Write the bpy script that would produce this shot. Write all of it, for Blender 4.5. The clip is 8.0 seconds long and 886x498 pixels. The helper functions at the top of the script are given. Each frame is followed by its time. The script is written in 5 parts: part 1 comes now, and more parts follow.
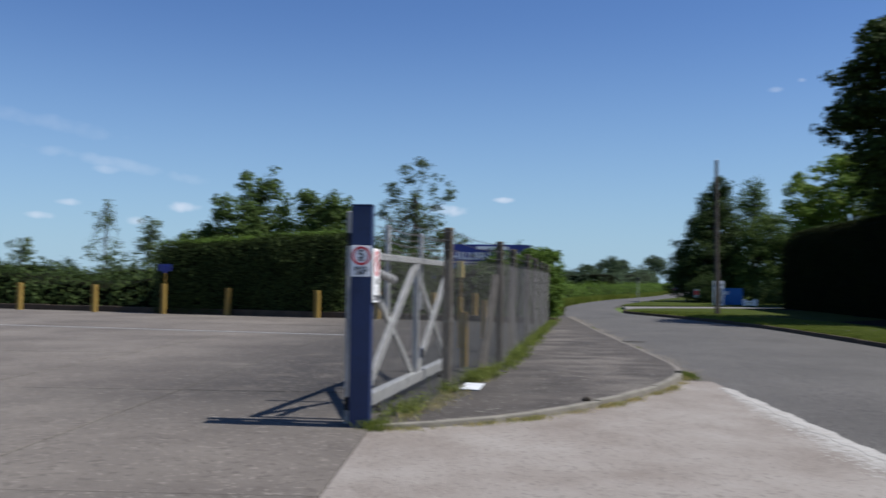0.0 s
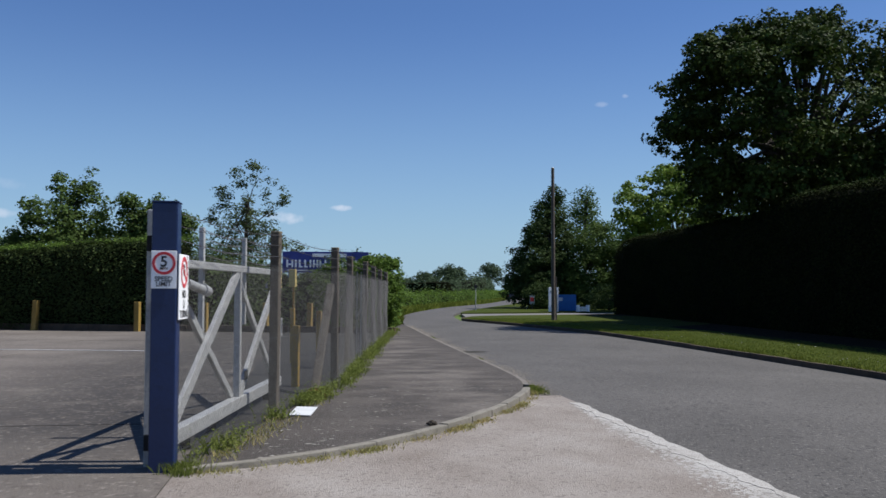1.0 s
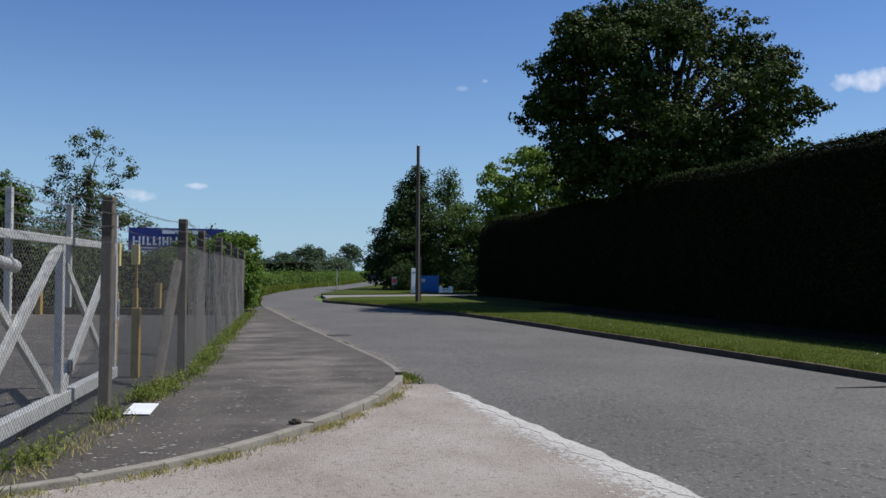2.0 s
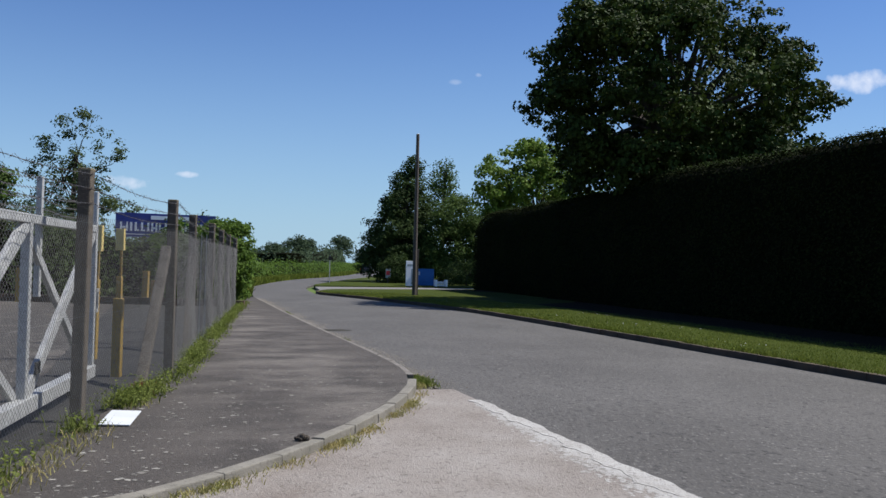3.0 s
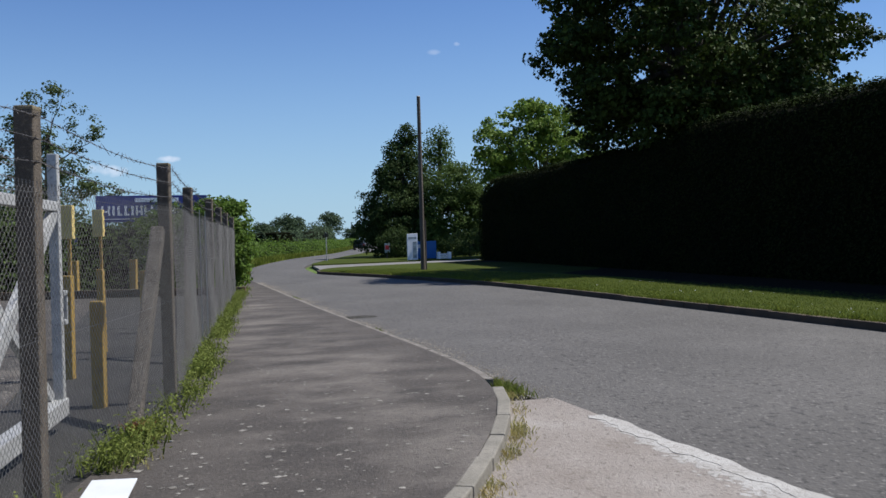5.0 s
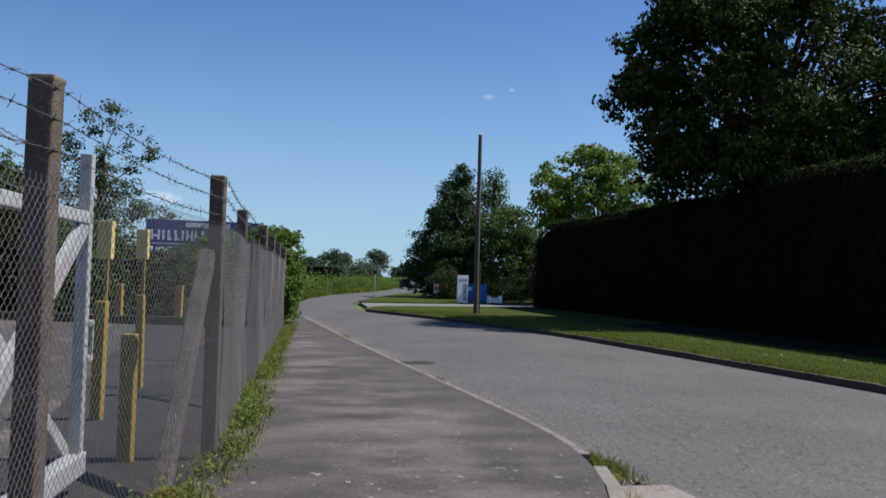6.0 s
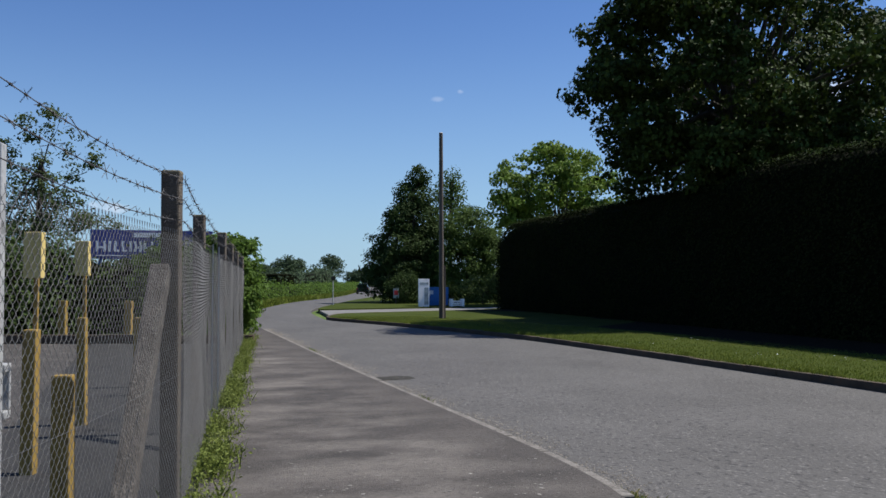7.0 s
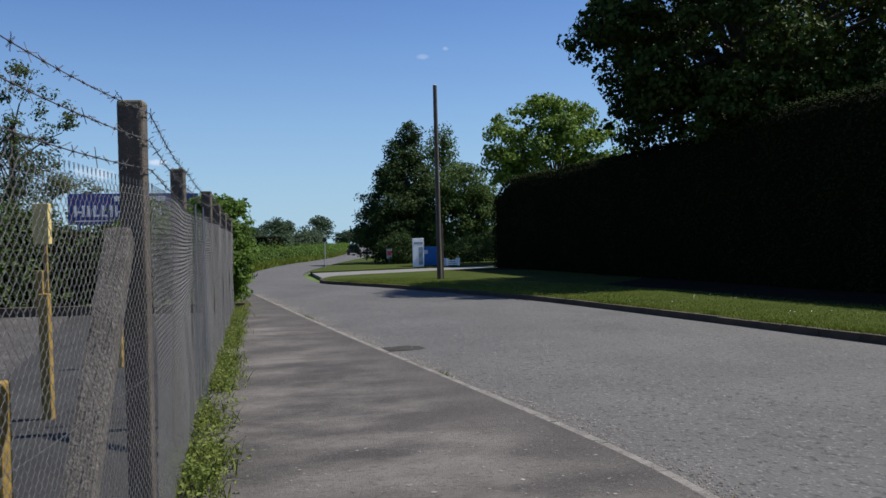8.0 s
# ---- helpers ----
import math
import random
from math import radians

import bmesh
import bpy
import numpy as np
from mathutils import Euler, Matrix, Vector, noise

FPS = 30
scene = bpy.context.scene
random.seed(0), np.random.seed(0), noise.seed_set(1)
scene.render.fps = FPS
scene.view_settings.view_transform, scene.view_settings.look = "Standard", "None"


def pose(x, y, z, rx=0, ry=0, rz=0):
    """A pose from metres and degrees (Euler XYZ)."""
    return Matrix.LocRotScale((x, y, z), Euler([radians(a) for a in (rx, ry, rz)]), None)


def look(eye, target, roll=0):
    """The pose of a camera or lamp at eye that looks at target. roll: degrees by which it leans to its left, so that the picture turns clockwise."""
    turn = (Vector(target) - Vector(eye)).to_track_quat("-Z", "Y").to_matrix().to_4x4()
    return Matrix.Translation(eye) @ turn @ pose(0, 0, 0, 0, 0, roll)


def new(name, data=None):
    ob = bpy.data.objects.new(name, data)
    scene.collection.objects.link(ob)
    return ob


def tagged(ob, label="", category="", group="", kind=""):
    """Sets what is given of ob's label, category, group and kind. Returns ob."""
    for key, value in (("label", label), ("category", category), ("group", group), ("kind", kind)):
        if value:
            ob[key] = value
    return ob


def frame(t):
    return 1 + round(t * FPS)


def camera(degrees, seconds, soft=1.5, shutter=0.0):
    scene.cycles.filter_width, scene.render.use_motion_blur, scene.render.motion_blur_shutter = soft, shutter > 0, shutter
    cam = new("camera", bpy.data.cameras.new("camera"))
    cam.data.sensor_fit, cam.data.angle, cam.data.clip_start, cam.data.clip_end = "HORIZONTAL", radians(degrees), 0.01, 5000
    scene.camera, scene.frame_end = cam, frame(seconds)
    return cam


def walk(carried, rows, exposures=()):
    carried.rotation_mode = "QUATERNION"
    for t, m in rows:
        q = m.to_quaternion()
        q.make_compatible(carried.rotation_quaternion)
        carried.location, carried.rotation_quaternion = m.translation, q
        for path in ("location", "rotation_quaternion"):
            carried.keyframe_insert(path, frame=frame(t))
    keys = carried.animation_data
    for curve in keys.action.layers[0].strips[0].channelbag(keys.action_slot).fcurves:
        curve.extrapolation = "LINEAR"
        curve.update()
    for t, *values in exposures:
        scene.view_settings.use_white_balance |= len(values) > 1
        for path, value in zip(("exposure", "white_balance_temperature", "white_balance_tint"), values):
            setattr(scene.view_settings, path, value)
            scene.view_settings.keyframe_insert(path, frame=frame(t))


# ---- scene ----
cam = camera(51.9, 8.0, 1.5, 0.3)
PATH = [
    (0, (0.636, -0.122, 1.535), (0.555, 1.875, 1.604), 0.7),
    (0.2, (0.602, 0.092, 1.560), (0.395, 2.080, 1.637), 0.7),
    (0.3, (0.610, 0.188, 1.582), (0.450, 2.180, 1.664), 1.6),
    (0.5, (0.653, 0.531, 1.596), (0.65, 2.528, 1.687), 1.1),
    (0.7, (0.683, 0.821, 1.577), (0.835, 2.811, 1.707), 0.9),
    (1, (0.708, 1.271, 1.564), (0.981, 3.251, 1.653), 0.2),
    (1.2, (0.733, 1.589, 1.548), (1.036, 3.561, 1.700), 0.3),
    (1.5, (0.797, 1.899, 1.562), (1.253, 3.843, 1.665), 0.1),
    (1.7, (0.803, 2.252, 1.564), (1.373, 4.166, 1.655), 0.2),
    (2, (0.825, 2.68, 1.521), (1.398, 4.595, 1.571), 0.5),
    (3.5, (0.847, 4.952, 1.497), (1.448, 6.86, 1.523), 1.9),
    (4, (0.837, 5.755, 1.509), (1.388, 7.677, 1.492), 0.4),
    (4.5, (0.819, 6.478, 1.509), (1.416, 8.386, 1.475), -2.3),
    (5.8, (0.825, 8.627, 1.44), (1.438, 10.53, 1.458), 1.7),
    (6, (0.836, 8.853, 1.475), (1.36, 10.782, 1.541), 1.8),
    (6.5, (0.83, 9.61, 1.506), (1.45, 11.509, 1.611), 0.2),
    (7, (0.836, 10.336, 1.537), (1.458, 12.236, 1.61), 0.0),
    (7.5, (0.903, 11.107, 1.576), (1.534, 13.004, 1.588), -1.1),
    (8, (0.985, 11.854, 1.558), (1.629, 13.747, 1.54), -1.3),
]
walk(cam, [(t, look(eye, goal, roll)) for t, eye, goal, roll in PATH], [(0, 0.44, 6000, 10), (0.5, 0.42, 6000, 10), (1, 0.4, 6000, 10), (1.5, 0.38, 6000, 10), (2, 0.44, 6000, 10), (3.5, 0.55, 6000, 10), (8, 0.54, 6000, 10)])

# ---- world and sun ----
SUN_TO = Vector((1.57, -0.13, 2.32)).normalized()
world = bpy.data.worlds.new("sky")
scene.world = world
world.use_nodes = True
wn = world.node_tree
sky = wn.nodes.new("ShaderNodeTexSky")
sky.sky_type = "NISHITA"
sky.sun_disc = False
sky.sun_elevation = math.asin(SUN_TO.z)
sky.sun_rotation = math.atan2(SUN_TO.x, SUN_TO.y)
sky.altitude = 60
sky.air_density = 1.0
sky.dust_density = 0.0
sky.ozone_density = 6.0
wn.nodes["Background"].inputs["Strength"].default_value = 0.0635

# fair-weather clouds: soft patches of the sky in the directions (x, y, z), with half-widths across and up, and cover
CLOUDS = ((-313, 947, 74, 25, 6, 0.55), (-418, 905, 75, 16, 4, 0.4), (-440, 896, 61, 18, 5, 0.6), (-358, 932, 58, 13, 5, 0.4), (-383, 917, 110, 18, 5, 0.25),
          (25, 996, 88, 14, 4, 0.7), (653, 733, 192, 36, 13, 0.9), (322, 924, 206, 5, 3, 0.4), (299, 933, 198, 8, 3, 0.2), (-34, 996, 78, 26, 9, 0.8),
          (-378, 919, 117, 120, 7, 0.16), (-430, 893, 154, 75, 9, 0.1))
geo = wn.nodes.new("ShaderNodeTexCoord")
puff = wn.nodes.new("ShaderNodeTexNoise")
puff.inputs["Scale"].default_value, puff.inputs["Detail"].default_value = 55, 5
wn.links.new(geo.outputs["Generated"], puff.inputs["Vector"])


def sky_math(op, a, b=None, vec=False):
    n = wn.nodes.new("ShaderNodeVectorMath" if vec else "ShaderNodeMath")
    n.operation = op
    for k, val in enumerate((a, b)):
        if val is None:
            continue
        if isinstance(val, (int, float, tuple)):
            n.inputs[k].default_value = val
        else:
            wn.links.new(val, n.inputs[k])
    return n.outputs["Value"] if not vec or op in ("DOT_PRODUCT", "LENGTH") else n.outputs["Vector"]


cover = None
for cx, cy, cz, w, h, amount in CLOUDS:
    d = Vector((cx, cy, cz)).normalized()
    right = Vector((d.y, -d.x, 0)).normalized()
    up = right.cross(d)
    if w > 60:
        right, up = (right - up * 0.16).normalized(), (up + right * 0.16).normalized()
    u = sky_math("DOT_PRODUCT", geo.outputs["Generated"], tuple(right * (1000 / w)), True)
    v = sky_math("DOT_PRODUCT", sky_math("SUBTRACT", geo.outputs["Generated"], tuple(d), True), tuple(up * (1000 / h)), True)
    r = sky_math("ADD", sky_math("MULTIPLY", u, u), sky_math("MULTIPLY", v, v))
    f = sky_math("MULTIPLY", sky_math("SUBTRACT", sky_math("MULTIPLY", puff.outputs["Fac"], 2.6), sky_math("MULTIPLY", r, 0.9)), 1.0)
    f = sky_math("MULTIPLY", sky_math("MINIMUM", sky_math("MAXIMUM", sky_math("SUBTRACT", f, 0.55), 0.0), 1.0), amount)
    ahead = sky_math("GREATER_THAN", sky_math("DOT_PRODUCT", geo.outputs["Generated"], tuple(d), True), 0.5)
    f = sky_math("MULTIPLY", f, ahead)
    cover = f if cover is None else sky_math("MAXIMUM", cover, f)
white = wn.nodes.new("ShaderNodeMix")
white.data_type = "RGBA"
wn.links.new(cover, white.inputs[0])
blue = wn.nodes.new("ShaderNodeMix")
blue.data_type, blue.blend_type = "RGBA", "MULTIPLY"
blue.inputs[0].default_value = 1.0
blue.inputs[7].default_value = (0.93, 0.99, 1.15, 1)
wn.links.new(sky.outputs[0], blue.inputs[6])
sep = wn.nodes.new("ShaderNodeSeparateXYZ")
wn.links.new(geo.outputs["Generated"], sep.inputs[0])
low = sky_math("MAXIMUM", sky_math("SUBTRACT", 1.0, sky_math("DIVIDE", sky_math("ABSOLUTE", sep.outputs["Z"]), 0.3)), 0.0)
haze = wn.nodes.new("ShaderNodeMix")
haze.data_type = "RGBA"
wn.links.new(sky_math("MULTIPLY", sky_math("POWER", low, 1.6), 0.85), haze.inputs[0])
wn.links.new(blue.outputs[2], haze.inputs[6])
haze.inputs[7].default_value = (4.3, 6.3, 7.6, 1)
wn.links.new(haze.outputs[2], white.inputs[6])
white.inputs[7].default_value = (9.5, 9.6, 10.2, 1)
wn.links.new(white.outputs[2], wn.nodes["Background"].inputs["Color"])
sun = new("sun", bpy.data.lights.new("sun", "SUN"))
sun.data.energy, sun.data.angle, sun.data.color = 5.0, radians(0.53), (1.0, 0.94, 0.84)
sun.matrix_world = look(SUN_TO * 60, (0, 0, 0))


# ---- materials ----
def mat(name, c1, c2, scale=3.0, rough=0.8, c3=None, scale3=40.0, amount3=0.4, bump=0.2, bump_scale=60.0, metal=0.0,
        stretch=(1, 1, 1), vary=0.0, translucent=0.0, spec=0.4, sharp=0.12, placed=False, light=None, worn=None):
    """A surface of two colours in large soft patches, a third in fine specks, and fine relief."""
    m = bpy.data.materials.new(name)
    m.use_nodes = True
    nt = m.node_tree
    b = nt.nodes["Principled BSDF"]
    tc = nt.nodes.new("ShaderNodeTexCoord")
    mp = nt.nodes.new("ShaderNodeMapping")
    mp.inputs["Scale"].default_value = stretch
    place = nt.nodes.new("ShaderNodeNewGeometry")
    nt.links.new(place.outputs["Position"] if placed else tc.outputs["Object"], mp.inputs["Vector"])

    def noisy(s, detail=6):
        n = nt.nodes.new("ShaderNodeTexNoise")
        n.inputs["Scale"].default_value, n.inputs["Detail"].default_value = s, detail
        n.inputs["Roughness"].default_value = 0.62
        nt.links.new(mp.outputs[0], n.inputs["Vector"])
        return n.outputs["Fac"]

    def ramp(src, a, z):
        r = nt.nodes.new("ShaderNodeMapRange")
        r.inputs["From Min"].default_value, r.inputs["From Max"].default_value = a, z
        nt.links.new(src, r.inputs["Value"])
        return r.outputs[0]

    def mix(fac, a, z, mode="MIX"):
        x = nt.nodes.new("ShaderNodeMix")
        x.data_type, x.blend_type = "RGBA", mode
        for sock, val in ((x.inputs[0], fac), (x.inputs[6], a), (x.inputs[7], z)):
            if isinstance(val, (int, float)):
                sock.default_value = val
            elif isinstance(val, tuple):
                sock.default_value = (*val, 1)
            else:
                nt.links.new(val, sock)
        return x.outputs[2]

    col = mix(ramp(noisy(scale), 0.5 - sharp, 0.5 + sharp), c1, c2)
    if worn:
        # a worn lane along y: its middle, half width and colour, how solid it is, and the y where it fades in
        xyz = nt.nodes.new("ShaderNodeSeparateXYZ")
        nt.links.new(place.outputs["Position"], xyz.inputs[0])
        off = nt.nodes.new("ShaderNodeMath")
        off.operation = "SUBTRACT"
        nt.links.new(xyz.outputs[0], off.inputs[0])
        off.inputs[1].default_value = worn[0]
        wide = nt.nodes.new("ShaderNodeMath")
        wide.operation = "ABSOLUTE"
        nt.links.new(off.outputs[0], wide.inputs[0])
        lane = nt.nodes.new("ShaderNodeMath")
        lane.operation = "MULTIPLY"
        nt.links.new(ramp(wide.outputs[0], worn[1], worn[1] * 0.35), lane.inputs[0])
        nt.links.new(ramp(noisy(1.0, 10), 0.42 - worn[3], 0.66 - worn[3]), lane.inputs[1])
        begin = nt.nodes.new("ShaderNodeMath")
        begin.operation = "MULTIPLY"
        nt.links.new(lane.outputs[0], begin.inputs[0])
        nt.links.new(ramp(xyz.outputs[1], worn[4], worn[4] + 3.5), begin.inputs[1])
        col = mix(begin.outputs[0], col, worn[2])
    if c3:
        fac = nt.nodes.new("ShaderNodeMath")
        fac.operation = "MULTIPLY"
        nt.links.new(ramp(noisy(scale3, 3), 0.56, 0.64), fac.inputs[0])
        fac.inputs[1].default_value = amount3
        col = mix(fac.outputs[0], col, c3)
    if light:
        fac = nt.nodes.new("ShaderNodeMath")
        fac.operation = "MULTIPLY"
        nt.links.new(ramp(noisy(scale3 * 1.7, 2), 0.6, 0.68), fac.inputs[0])
        fac.inputs[1].default_value = 0.7
        col = mix(fac.outputs[0], col, light)
    if vary:
        geo = nt.nodes.new("ShaderNodeNewGeometry")
        hsv = nt.nodes.new("ShaderNodeHueSaturation")
        mr = nt.nodes.new("ShaderNodeMapRange")
        mr.inputs["To Min"].default_value, mr.inputs["To Max"].default_value = 1 - vary, 1 + vary
        nt.links.new(geo.outputs["Random Per Island"], mr.inputs["Value"])
        nt.links.new(mr.outputs[0], hsv.inputs["Value"])
        nt.links.new(col, hsv.inputs["Color"])
        col = hsv.outputs[0]
    nt.links.new(col, b.inputs["Base Color"])
    b.inputs["Roughness"].default_value, b.inputs["Metallic"].default_value = rough, metal
    b.inputs["Specular IOR Level"].default_value = spec
    if bump:
        bp = nt.nodes.new("ShaderNodeBump")
        bp.inputs["Strength"].default_value, bp.inputs["Distance"].default_value = bump, 0.02
        nt.links.new(noisy(bump_scale, 4), bp.inputs["Height"])
        nt.links.new(bp.outputs[0], b.inputs["Normal"])
    if translucent:
        tr = nt.nodes.new("ShaderNodeBsdfTranslucent")
        sh = nt.nodes.new("ShaderNodeMixShader")
        sh.inputs[0].default_value = translucent
        nt.links.new(col, tr.inputs["Color"])
        nt.links.new(b.outputs[0], sh.inputs[1])
        nt.links.new(tr.outputs[0], sh.inputs[2])
        nt.links.new(sh.outputs[0], nt.nodes["Material Output"].inputs["Surface"])
    return m


M_ROAD = mat("old_asphalt", (0.060, 0.055, 0.050), (0.094, 0.087, 0.080), 0.45, 0.85, (0.020, 0.018, 0.017), 17, 0.75, 0.75, 30, stretch=(1, 0.7, 1), sharp=0.2, light=(0.20, 0.185, 0.17))
# paler than the main road: sheen at a grazing angle put into the colour
M_SIDE = mat("asphalt_grazing_sheen", (0.13, 0.125, 0.115), (0.17, 0.16, 0.15), 0.6, 0.85, (0.09, 0.085, 0.08), 12, 0.4, 0.5, 40)
M_PAVE = mat("pavement_asphalt", (0.033, 0.028, 0.024), (0.070, 0.059, 0.051), 0.62, 0.9, (0.021, 0.018, 0.015), 22, 0.5, 0.8, 60, stretch=(0.8, 1.1, 1), sharp=0.2, light=(0.15, 0.135, 0.115), worn=(2.6, 1.9, (0.142, 0.124, 0.107), 0.0, 0.0))
M_APRON = mat("worn_concrete", (0.160, 0.130, 0.108), (0.295, 0.268, 0.242), 0.8, 0.88, (0.100, 0.084, 0.070), 20, 0.6, 0.9, 48, stretch=(1, 0.8, 1), sharp=0.25, light=(0.297, 0.270, 0.237))
M_STRIP = mat("pale_concrete", (0.29, 0.272, 0.248), (0.40, 0.384, 0.360), 2.5, 0.9, (0.17, 0.152, 0.134), 24, 0.7, 0.8, 50, sharp=0.25)
M_YARD = mat("yard_concrete", (0.088, 0.074, 0.063), (0.160, 0.139, 0.118), 0.35, 0.88, (0.070, 0.058, 0.048), 9, 0.6, 0.8, 34, sharp=0.18, placed=True, light=(0.225, 0.198, 0.170), worn=(-0.5, 5.5, (0.037, 0.032, 0.028), 0.2, 9.0))
M_TAR = mat("yard_tarmac", (0.017, 0.015, 0.014), (0.029, 0.027, 0.024), 0.7, 0.88, (0.028, 0.026, 0.023), 20, 0.5, 0.5, 50)
M_JOINT = mat("dark_joint_filler", (0.020, 0.018, 0.014), (0.034, 0.030, 0.022), 3, 0.95, bump=0.5)
M_KERB = mat("kerb_concrete", (0.152, 0.139, 0.113), (0.209, 0.190, 0.158), 3, 0.85, (0.089, 0.080, 0.068), 25, 0.5, 0.4, 70, placed=True)
M_KERBDARK = mat("weathered_kerb", (0.048, 0.036, 0.024), (0.080, 0.058, 0.038), 2, 0.9, (0.105, 0.055, 0.026), 6, 0.5, 0.4, 60, placed=True)
M_POSTC = mat("post_concrete", (0.070, 0.056, 0.042), (0.108, 0.087, 0.065), 5, 0.9, (0.150, 0.120, 0.082), 45, 0.7, 0.7, 80, placed=True)
M_LICHEN = mat("lichen_crust", (0.13, 0.105, 0.062), (0.19, 0.158, 0.10), 14, 0.95, (0.08, 0.062, 0.04), 50, 0.6, 0.6, 80)
M_SUNK = mat("gritty_kerb", (0.12, 0.105, 0.09), (0.19, 0.172, 0.15), 3, 0.9, (0.06, 0.053, 0.046), 14, 0.7, 0.8, 40, placed=True, light=(0.27, 0.245, 0.21))
M_GRIT = mat("sandy_grit", (0.15, 0.13, 0.105), (0.22, 0.195, 0.165), 6, 0.9, vary=0.4, bump=0)
M_FLAKE = mat("pale_flakes", (0.15, 0.137, 0.118), (0.245, 0.23, 0.204), 6, 0.9, vary=0.35, bump=0)
M_STRUT = mat("speckled_strut_concrete", (0.068, 0.057, 0.047), (0.115, 0.099, 0.083), 6, 0.9, (0.043, 0.036, 0.030), 28, 0.8, 0.8, 60, light=(0.194, 0.173, 0.144))
M_LINE = mat("road_paint", (0.330, 0.324, 0.312), (0.408, 0.402, 0.390), 5, 0.7, (0.150, 0.144, 0.138), 18, 0.5, 0.2, 60)
# ground colour darkened for the shade in front of the tall hedge
M_VERGE_SHADE = mat("verge_shade", (0.012, 0.010, 0.007), (0.021, 0.017, 0.012), 3, 0.95, (0.030, 0.027, 0.012), 15, 0.4, 0.8, 40, spec=0.05)
M_FIELD = mat("field_grass", (0.07, 0.105, 0.028), (0.11, 0.15, 0.045), 0.12, 0.95, (0.15, 0.17, 0.06), 3, 0.35, 0.5, 12, spec=0.05)
M_LAWN = mat("verge_turf", (0.034, 0.047, 0.008), (0.048, 0.060, 0.011), 0.6, 0.95, (0.062, 0.060, 0.020), 9, 0.4, 0.6, 60, spec=0.05)
M_GRASS = mat("grass_blades", (0.132, 0.168, 0.023), (0.178, 0.204, 0.038), 0.8, 0.7, vary=0.3, bump=0, translucent=0.25, spec=0.12)
M_WEED = mat("weed_leaves", (0.128, 0.162, 0.030), (0.170, 0.196, 0.051), 3, 0.7, vary=0.35, bump=0, translucent=0.4, spec=0.12)
M_DRY = mat("dry_grass", (0.378, 0.311, 0.135), (0.270, 0.270, 0.095), 3, 0.85, vary=0.3, bump=0, translucent=0.30, spec=0.12)
M_RUST = mat("red_dead_weed", (0.22, 0.07, 0.03), (0.28, 0.12, 0.05), 5, 0.85, vary=0.3, bump=0, translucent=0.2)
M_LEAF_DARK = mat("sycamore_leaves", (0.028, 0.044, 0.008), (0.048, 0.068, 0.014), 0.5, 0.65, vary=0.5, bump=0, translucent=0.14, spec=0.1)
M_LEAF_LIGHT = mat("maple_leaves", (0.100, 0.155, 0.022), (0.145, 0.205, 0.032), 0.5, 0.55, vary=0.4, bump=0, translucent=0.3, spec=0.12)
M_LEAF_CON = mat("conifer_sprays", (0.034, 0.056, 0.015), (0.054, 0.082, 0.022), 0.4, 0.7, vary=0.35, bump=0, translucent=0.25, spec=0.12)
# near-black leaf colour carries the shade on the hedge's visible face
M_LEAF_HEDGE_SHADE = mat("shaded_hedge_leaves", (0.011, 0.014, 0.004), (0.016, 0.021, 0.005), 0.6, 0.85, vary=0.4, bump=0, translucent=0.05, spec=0.05)
M_LEAF_YARD = mat("privet_leaves", (0.045, 0.07, 0.018), (0.07, 0.1, 0.028), 0.6, 0.6, vary=0.4, bump=0, translucent=0.30, spec=0.12)
M_LEAF_PRIVET = mat("dark_privet_leaves", (0.031, 0.047, 0.012), (0.050, 0.070, 0.020), 0.6, 0.65, vary=0.45, bump=0, translucent=0.22, spec=0.1)
M_LEAF_BIRCH = mat("birch_leaves", (0.06, 0.085, 0.03), (0.085, 0.11, 0.04), 0.7, 0.6, vary=0.4, bump=0, translucent=0.35, spec=0.12)
M_LEAF_MID = mat("mixed_leaves", (0.06, 0.095, 0.022), (0.085, 0.125, 0.03), 0.5, 0.7, vary=0.35, bump=0, translucent=0.3, spec=0.12)
M_LEAF_BRIGHT = mat("shrub_leaves", (0.075, 0.129, 0.020), (0.109, 0.168, 0.030), 0.8, 0.6, vary=0.4, bump=0, translucent=0.40, spec=0.12)
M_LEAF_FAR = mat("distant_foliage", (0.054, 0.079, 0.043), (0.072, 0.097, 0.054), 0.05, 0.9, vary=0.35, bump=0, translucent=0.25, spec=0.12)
# near-black colour stands for the shade deep between the leaves
M_CORE = mat("shaded_inside", (0.005, 0.006, 0.002), (0.008, 0.009, 0.003), 4, 0.95, bump=0.5, bump_scale=20, spec=0.05)
M_BARK = mat("bark", (0.038, 0.030, 0.022), (0.068, 0.055, 0.042), 3, 0.9, (0.03, 0.025, 0.02), 18, 0.5, 0.8, 30, stretch=(3, 3, 0.5))
M_WOODPOLE = mat("pole_wood", (0.075, 0.06, 0.05), (0.13, 0.11, 0.09), 4, 0.85, (0.05, 0.04, 0.035), 30, 0.5, 0.5, 50, stretch=(4, 4, 0.2))
M_BLUE = mat("blue_paint", (0.006, 0.017, 0.067), (0.007, 0.020, 0.081), 3, 0.42, (0.004, 0.012, 0.044), 22, 0.35, 0.08, 40, spec=0.5)
M_NAVY = mat("navy_sign_paint", (0.03, 0.04, 0.2), (0.036, 0.05, 0.24), 3, 0.45, bump=0.02)
M_CYAN = mat("bright_blue_paint", (0.016, 0.10, 0.30), (0.02, 0.12, 0.35), 3, 0.5, (0.012, 0.06, 0.19), 8, 0.4, 0.05)
